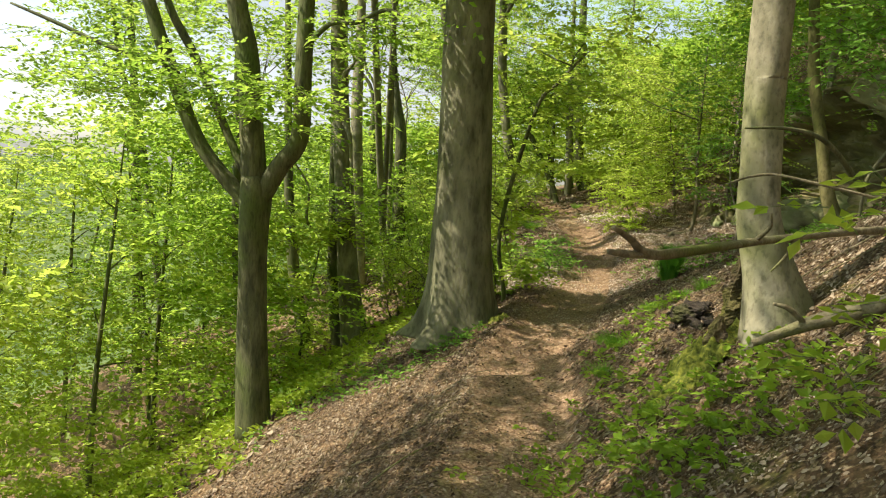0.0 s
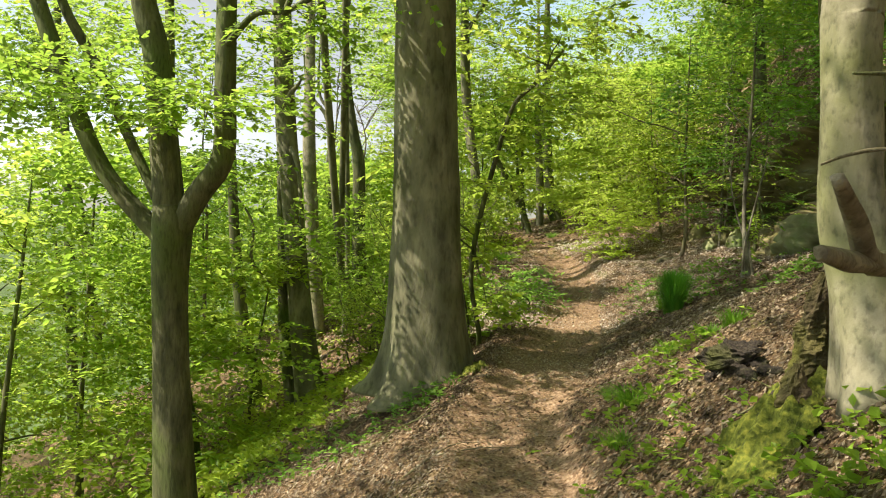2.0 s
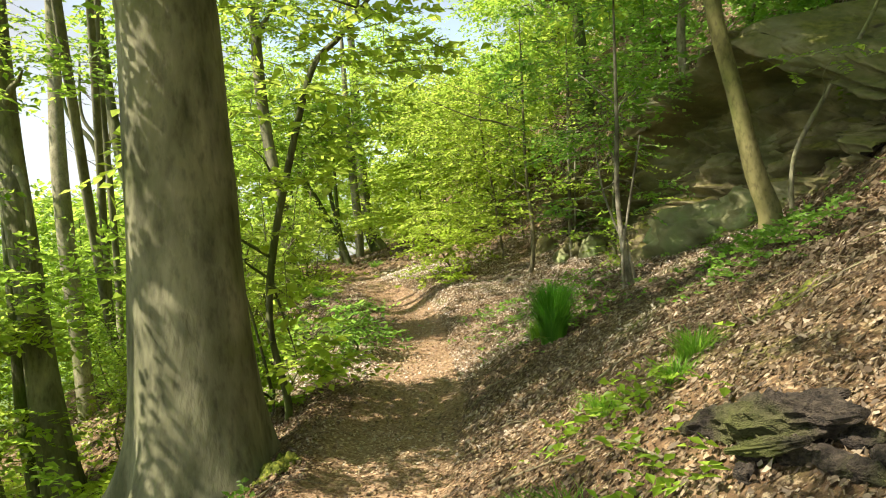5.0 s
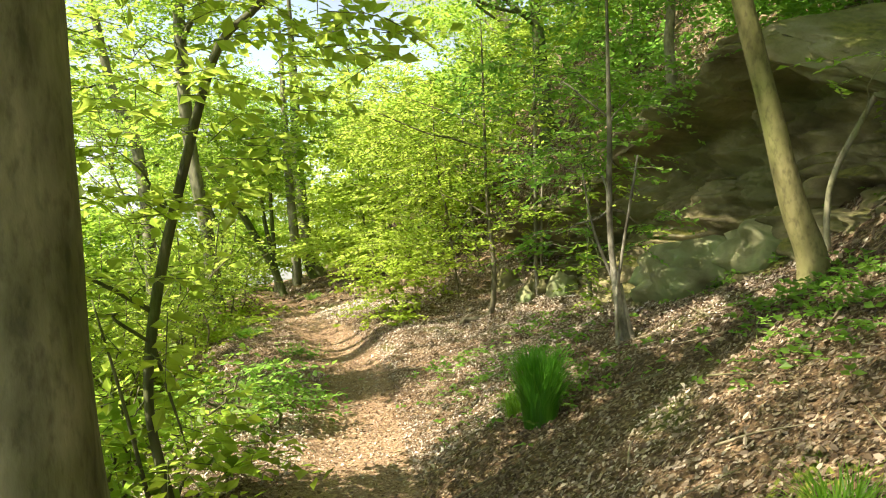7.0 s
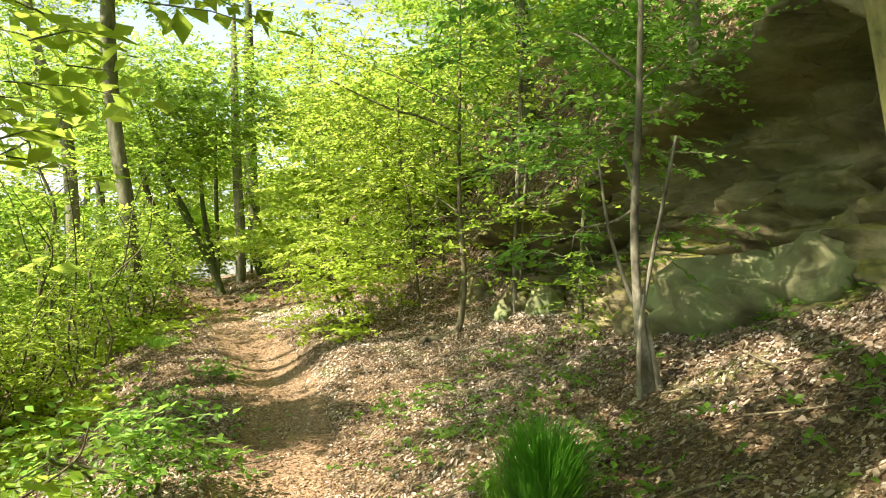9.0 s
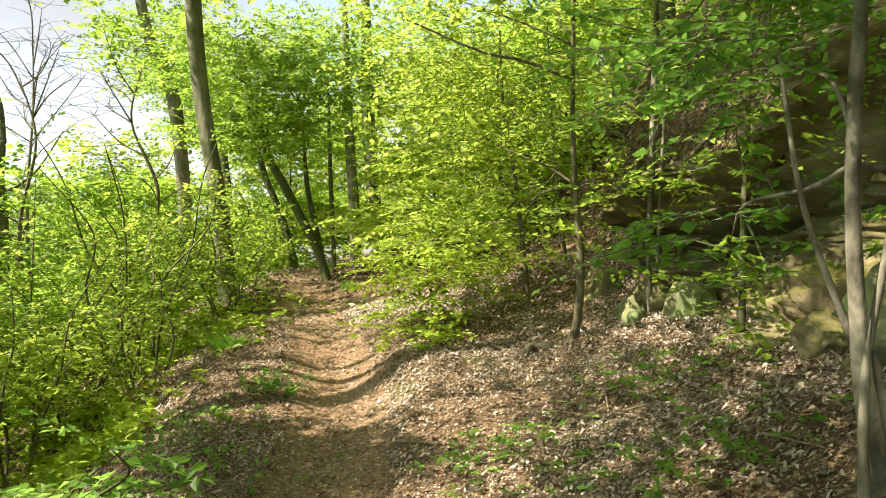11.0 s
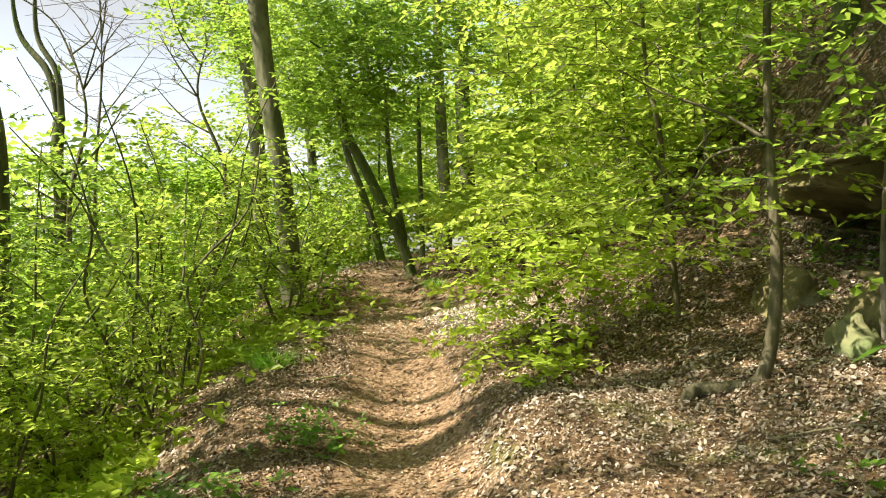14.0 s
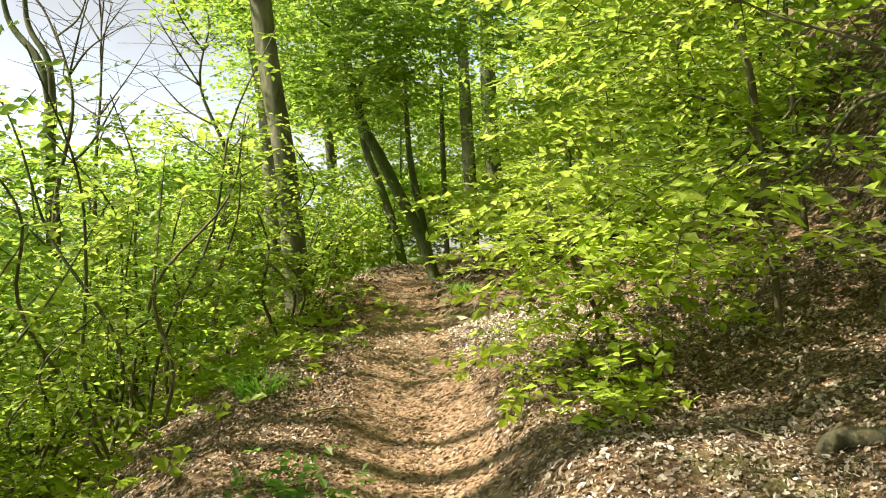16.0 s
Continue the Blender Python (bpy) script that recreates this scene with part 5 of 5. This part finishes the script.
def tuft(x, y, h, spread, n, seed, label, lean=(0, 0), material=None):
    rng = np.random.default_rng(seed)
    z = float(floor_z(np.array(x), np.array(y))) - 0.02
    a = rng.uniform(0, 6.28, n)
    r0 = spread * 0.5 * np.sqrt(rng.uniform(0, 1, n))
    B = np.stack([x + r0 * np.cos(a), y + r0 * np.sin(a), np.full(n, z)], 1)
    hh = h * rng.uniform(0.5, 1.1, n)
    out = spread * rng.uniform(0.2, 1.0, n)
    dirn = np.stack([np.cos(a) + lean[0] + rng.normal(0, 0.75, n), np.sin(a) + lean[1] + rng.normal(0, 0.75, n), np.zeros(n)], 1)
    dirn /= np.maximum(1.0, np.linalg.norm(dirn, axis=1, keepdims=True) / 1.3)
    side = np.stack([-np.sin(a), np.cos(a), np.zeros(n)], 1) * (0.0022 + 0.0018 * rng.uniform(0, 1, (n, 1)))
    rows = []
    for t, w in ((0, 1.0), (0.4, 0.9), (0.75, 0.6)):
        c = B + dirn * (out * t ** 1.7)[:, None] + np.array([0, 0, 1.0]) * (hh * (t - 0.28 * t ** 3))[:, None]
        rows += [c + side * w, c - side * w]
    rows.append(B + dirn * out[:, None] + np.array([0, 0, 1.0]) * (hh * 0.72)[:, None])
    V = np.stack(rows, 1)
    root = base_empty("grass_tuft", x, y, z)
    tagged(root, label, "grass", "grass tufts on the bank")
    clump = (a * 4 / 6.2832).astype(int) % 4
    tri = [(0, 1, 3), (0, 3, 2), (2, 3, 5), (2, 5, 4), (4, 5, 6)]
    for c in range(4):
        W = V[clump == c]
        if len(W):
            k = np.arange(len(W)) * 7
            F = np.concatenate([np.stack([k + p, k + q, k + s], 1) for p, q, s in tri])
            part("blade_clump", mesh_np("blade_clump", W.reshape(-1, 3), F, material or GRASS), root)


tuft(0.98, 10.46, 0.64, 0.19, 1500, 1, "tall lush green grass tuft on the path bank", (0.25, 0.2))
tuft(1.27, 7.85, 0.22, 0.16, 200, 2, "bright grass tuft on the bank", material=GRASS_PALE)
tuft(1.08, 7.5, 0.14, 0.13, 110, 3, "small grass tuft on the bank", material=GRASS_PALE)
tuft(0.55, 6.95, 0.16, 0.2, 220, 4, "loose grass tuft at the path edge", material=GRASS_PALE)
tuft(0.84, 7.75, 0.14, 0.16, 170, 5, "pale grass tuft in dry leaves", material=GRASS_PALE)
tuft(0.50, 6.35, 0.14, 0.18, 170, 6, "short grass tuft at the path edge", material=GRASS_PALE)
tuft(0.42, 7.3, 0.10, 0.14, 110, 7, "sparse short grass at the path edge", material=GRASS_PALE)
tuft(-1.8, 16.6, 0.22, 0.3, 260, 8, "bright grass tuft at the downhill path edge", material=GRASS_PALE)
tuft(0.95, 11.0, 0.3, 0.2, 180, 9, "green grass tuft under the saplings", material=GRASS_PALE)
tuft(-0.62, 16.95, 0.08, 0.12, 110, 10, "small yellow grass tuft on the trodden path", material=LEAF_YELLOW)
tuft(-1.25, 20.0, 0.2, 0.25, 160, 11, "grass tuft at the crest of the path", material=GRASS_PALE)


def herbs(name, spots, n, size, seed, leaf, label):
    """Low broad-leaved plants scattered round the given spots (x, y, spread)."""
    rng = np.random.default_rng(seed)
    Os = []
    for x, y, s in spots:
        p = rng.normal(0, 1, (n, 2)) * s + [x, y]
        Os.append(np.stack([p[:, 0], p[:, 1], floor_z(p[:, 0], p[:, 1]) + rng.uniform(0.01, 0.10, n)], 1))
    O = np.vstack(Os)
    a = rng.uniform(0, 6.28, len(O))
    D = np.stack([np.cos(a), np.sin(a), rng.uniform(0.0, 0.7, len(O))], 1)
    D /= np.linalg.norm(D, axis=1, keepdims=True)
    V, F = spray_leaves(O, D, 0.08 * rng.uniform(0.5, 1.2, len(O)), size, rng, 4)
    tagged(new(name, mesh_np(name, V, F, leaf)), label, "plants", kind="stuff")


herbs("herb_carpet", [(0.75, 5.2, 0.25), (0.6, 5.9, 0.22), (0.95, 4.6, 0.3), (0.6, 6.8, 0.2), (1.3, 4.5, 0.3), (0.35, 4.7, 0.2), (1.6, 4.2, 0.3), (0.8, 7.6, 0.2)], 60, 0.055, 3, LEAF_FRESH, "low bright green herbs on the bank")
herbs("herb_carpet", [(0.85, 4.3, 0.2), (1.25, 4.1, 0.25), (1.0, 3.9, 0.2), (1.6, 4.6, 0.2), (0.75, 4.9, 0.15), (1.35, 4.9, 0.15)], 24, 0.075, 6, LEAF_FRESH, "broad bright green herb leaves on the bank")
herbs("herb_carpet", [(1.35, 10.6, 0.3), (1.1, 11.2, 0.3), (0.9, 12.3, 0.3), (-1.1, 13.3, 0.35), (-1.3, 14.4, 0.25), (0.8, 13.3, 0.2), (-0.9, 12.6, 0.3), (1.5, 12.5, 0.3), (-1.0, 15.2, 0.15), (1.7, 14.0, 0.3)], 60, 0.05, 4, LEAF_DEEP, "low green herbs among dry leaves")
herbs("slope_undergrowth", [(-3.4, 9.2, 0.6), (-4.4, 10.4, 0.7), (-5.2, 9.0, 0.8), (-6.2, 11.0, 0.9), (-4.8, 12.2, 0.7), (-3.6, 11.6, 0.6), (-6.8, 13.4, 0.9), (-3.4, 13.2, 0.5), (-5.4, 15.6, 0.9), (-2.7, 14.2, 0.4), (-3.2, 16.0, 0.5), (-2.5, 17.4, 0.4), (-7.6, 9.6, 0.9), (-5.5, 6.8, 0.8), (-4.2, 7.0, 0.5), (-7.0, 7.8, 0.9), (-8.6, 10.4, 1.0), (-6.2, 5.8, 0.8), (-2.4, 15.2, 0.3), (-3.0, 19.0, 0.6)],
      280, 0.085, 7, LEAF_YELLOW, "bright low undergrowth on the downhill slope")
herbs("ledge_undergrowth", [(3.2, 12.2, 0.25), (3.4, 13.6, 0.4), (3.3, 15.0, 0.4), (3.0, 16.4, 0.4), (4.0, 12.8, 0.5), (4.3, 14.6, 0.6), (3.9, 16.2, 0.6), (4.6, 11.6, 0.5), (2.6, 17.2, 0.4), (3.4, 18.2, 0.5), (2.2, 9.2, 0.3), (2.6, 10.2, 0.3), (5.2, 13.4, 0.7), (5.4, 15.4, 0.8), (5.0, 17.4, 0.8), (6.4, 14.0, 0.9), (6.6, 16.6, 0.9), (5.6, 11.8, 0.7)],
      150, 0.05, 8, LEAF_DEEP, "scattered green plants on the rocky slope")
herbs("slope_herbs", [(-1.6, 7.6, 0.3), (-2.4, 8.6, 0.5), (-2.8, 7.6, 0.5), (-3.2, 9.6, 0.5), (-1.2, 8.2, 0.15), (-2.2, 10.6, 0.5), (-2.3, 12.2, 0.5)], 70, 0.05, 5, LEAF_DEEP, "scattered green herbs below the path edge")


# ---------------------------------------------------------------- dry leaves
def litter(name, n, xr, yr, size, seed, label, ovate=False, material=None):
    rng = np.random.default_rng(seed)
    x, y = rng.uniform(*xr, n), rng.uniform(*yr, n)
    d = x - np.interp(y, CY, CX)
    d = np.where(d > 0, d * np.interp(y, [10, 13], [1.0, 1.9]), -d)
    half = np.interp(y, [0, 8, 12, 15, 20, 26], [0.36, 0.42, 0.42, 0.46, 0.42, 0.35])
    patch = 0.5 + 0.5 * np.sin(2.3 * x + 1.1 * y) * np.sin(1.9 * y - 0.7 * x)
    steep = np.abs(floor_z(x + 0.1, y) - floor_z(x - 0.1, y)) > 0.75
    keep = ~steep & (rng.uniform(0, 1, n) < np.where(d < half, 0.07 + 0.12 * patch, 0.55 + 0.45 * patch))
    x, y = x[keep], y[keep]
    n = len(x)
    a = rng.uniform(0, 6.28, n)
    way = np.stack([np.cos(a), np.sin(a), rng.normal(0.05, 0.3, n)], 1)
    nor = np.stack([rng.normal(0, 1.0, n), rng.normal(0, 1.0, n), np.ones(n)], 1)
    cr = np.cross(way, nor)
    cr /= np.linalg.norm(cr, axis=1, keepdims=True)
    nor = np.cross(cr, way)
    ln = (size * (0.45 + 0.95 * rng.uniform(0, 1, n) ** 1.6))[:, None]
    e = 0.03
    gx = (floor_z(x + e, y) - floor_z(x - e, y)) / (2 * e)
    gy = (floor_z(x, y + e) - floor_z(x, y - e)) / (2 * e)
    base = np.stack([x, y, floor_z(x, y) + 0.006 + rng.uniform(0, 0.014, n)], 1)
    curl = rng.uniform(-0.35, 0.45, (n, 1))
    lift_a, lift_b = nor * ln * curl, nor * ln * curl * rng.uniform(-0.3, 1.2, (n, 1))
    tip = base + way * ln + nor * ln * rng.uniform(-0.05, 0.25, (n, 1))
    k = np.arange(n)
    if ovate:
        rows = [base, base + way * ln * 0.28 + cr * ln * 0.21 + lift_a * 0.8, base + way * ln * 0.66 + cr * ln * 0.24 + lift_a, tip,
                base + way * ln * 0.66 - cr * ln * 0.24 + lift_b, base + way * ln * 0.28 - cr * ln * 0.21 + lift_b * 0.8]
        tri = [(0, 1, 2), (0, 2, 3), (0, 3, 4), (0, 4, 5)]
    else:
        rows = [base, base + way * ln * 0.5 + cr * ln * 0.25 + lift_a, tip, base + way * ln * 0.5 - cr * ln * 0.25 + lift_b]
        tri = [(0, 1, 2), (0, 2, 3)]
    V = np.stack(rows, 1)
    V[..., 2] += gx[:, None] * (V[..., 0] - x[:, None]) + gy[:, None] * (V[..., 1] - y[:, None])
    F = np.concatenate([np.stack([k * len(rows) + p, k * len(rows) + q, k * len(rows) + r], 1) for p, q, r in tri])
    tagged(new(name, mesh_np(name, V.reshape(-1, 3), F, material or LITTER)), label, "leaves", kind="stuff")


litter("dry_leaves", 100000, (-3.0, 2.7), (2.8, 11.0), 0.027, 1, "carpet of dry brown beech leaves", True)
litter("dry_leaves", 120000, (-2.6, 2.6), (3.6, 11.0), 0.017, 11, "broken bits of dry brown leaf")
# pale litter from y 10.8 on paints sunlight into the leaf colour
litter("dry_leaves", 110000, (-3.2, 3.3), (10.8, 18.5), 0.026, 2, "carpet of dry beech leaves in sunlit pale colour", True, LITTER_SUNLIT)
litter("dry_leaves", 150000, (-3.0, 3.0), (11.0, 18.5), 0.016, 12, "broken bits of dry leaf in sunlit pale colour", False, LITTER_SUNLIT)
litter("dry_leaves", 80000, (2.0, 6.6), (5.0, 23.0), 0.045, 3, "dry leaves on the uphill slope")
litter("dry_leaves", 14000, (-6.0, 3.0), (18.0, 27.0), 0.08, 4, "dry leaves about the crest of the path")
litter("dry_leaves", 26000, (6.4, 13.0), (5.0, 28.0), 0.11, 6, "dry leaves high on the uphill slope")
litter("dry_leaves", 16000, (-7.5, -2.8), (5.0, 19.0), 0.08, 5, "dry leaves on the downhill slope")


def fragments(n, xr, yr, size, seed, label):
    """Small trodden bits of leaf lying flat on the path."""
    rng = np.random.default_rng(seed)
    y = rng.uniform(*yr, n)
    x = np.interp(y, CY, CX) + rng.uniform(*xr, n)
    a, ln = rng.uniform(0, 6.28, n), size * (0.4 + rng.uniform(0, 1, n) ** 2)
    ux, uy = np.cos(a) * ln, np.sin(a) * ln
    rows = []
    for p, q in ((-0.5, -0.1), (0.1, -0.35), (0.5, 0.1), (0.0, 0.38)):
        px, py = x + p * ux - q * uy, y + p * uy + q * ux
        rows.append(np.stack([px, py, floor_z(px, py) + 0.004 + rng.uniform(0, 0.3, n) * ln], 1))
    k = np.arange(n) * 4
    F = np.concatenate([np.stack([k, k + 1, k + 2], 1), np.stack([k, k + 2, k + 3], 1)])
    tagged(new("leaf_fragments", mesh_np("leaf_fragments", np.stack(rows, 1).reshape(-1, 3), F, LITTER_RED)), label, "leaves", kind="stuff")


fragments(32000, (-0.75, 0.65), (3.0, 13.0), 0.022, 21, "trodden bits of red-brown leaf on the path")
fragments(32000, (-0.85, 0.3), (13.0, 22.5), 0.024, 22, "trodden bits of red-brown leaf on the path")


def sticks(n, seed):
    rng = np.random.default_rng(seed)
    parts = []
    for k in range(n):
        x, y = rng.uniform(-2.6, 4.6), rng.uniform(4.0, 19.0)
        if abs(x - np.interp(y, CY, CX)) < 0.45:
            continue
        a, ln = rng.uniform(0, 6.28), rng.uniform(0.15, 0.7)
        rows = []
        for t in (0, 0.5, 1.0):
            px, py = x + ln * t * math.cos(a), y + ln * t * math.sin(a) + 0.05 * math.sin(5 * t)
            rows.append((px, py, float(floor_z(np.array(px), np.array(py))) + 0.02 + 0.02 * t, 0.006 * (1.2 - t)))
        parts.append(tube(rows, 5, 3, 0.1, k))
    tagged(new("fallen_twigs", mesh_np("fallen_twigs", *join(parts), WOOD_DEAD, True)), "thin fallen twigs among the dry leaves", "twigs", kind="stuff")


sticks(260, 9)
for k, (bx, by, ang, ln) in enumerate([(2.4, 19.2, 20, 1.6), (3.0, 18.2, -35, 1.3), (3.6, 20.0, 10, 1.9), (2.2, 17.4, 50, 1.0), (3.9, 18.9, -15, 1.5), (2.9, 20.8, 35, 1.7), (4.4, 20.6, 0, 1.8), (3.3, 17.0, 25, 1.0)]):
    rows = []
    for t in (0, 0.3, 0.65, 1.0):
        px, py = bx + ln * t * math.cos(radians(ang)), by + ln * t * math.sin(radians(ang)) + 0.08 * math.sin(4 * t + k)
        rows.append((px, py, float(floor_z(np.array(px), np.array(py))) + 0.04 + 0.10 * math.sin(3 * t), 0.026 * (1.15 - 0.8 * t)))
    dead_branch("fallen_branch", rows, "weathered grey branch lying on the steep leafy slope")
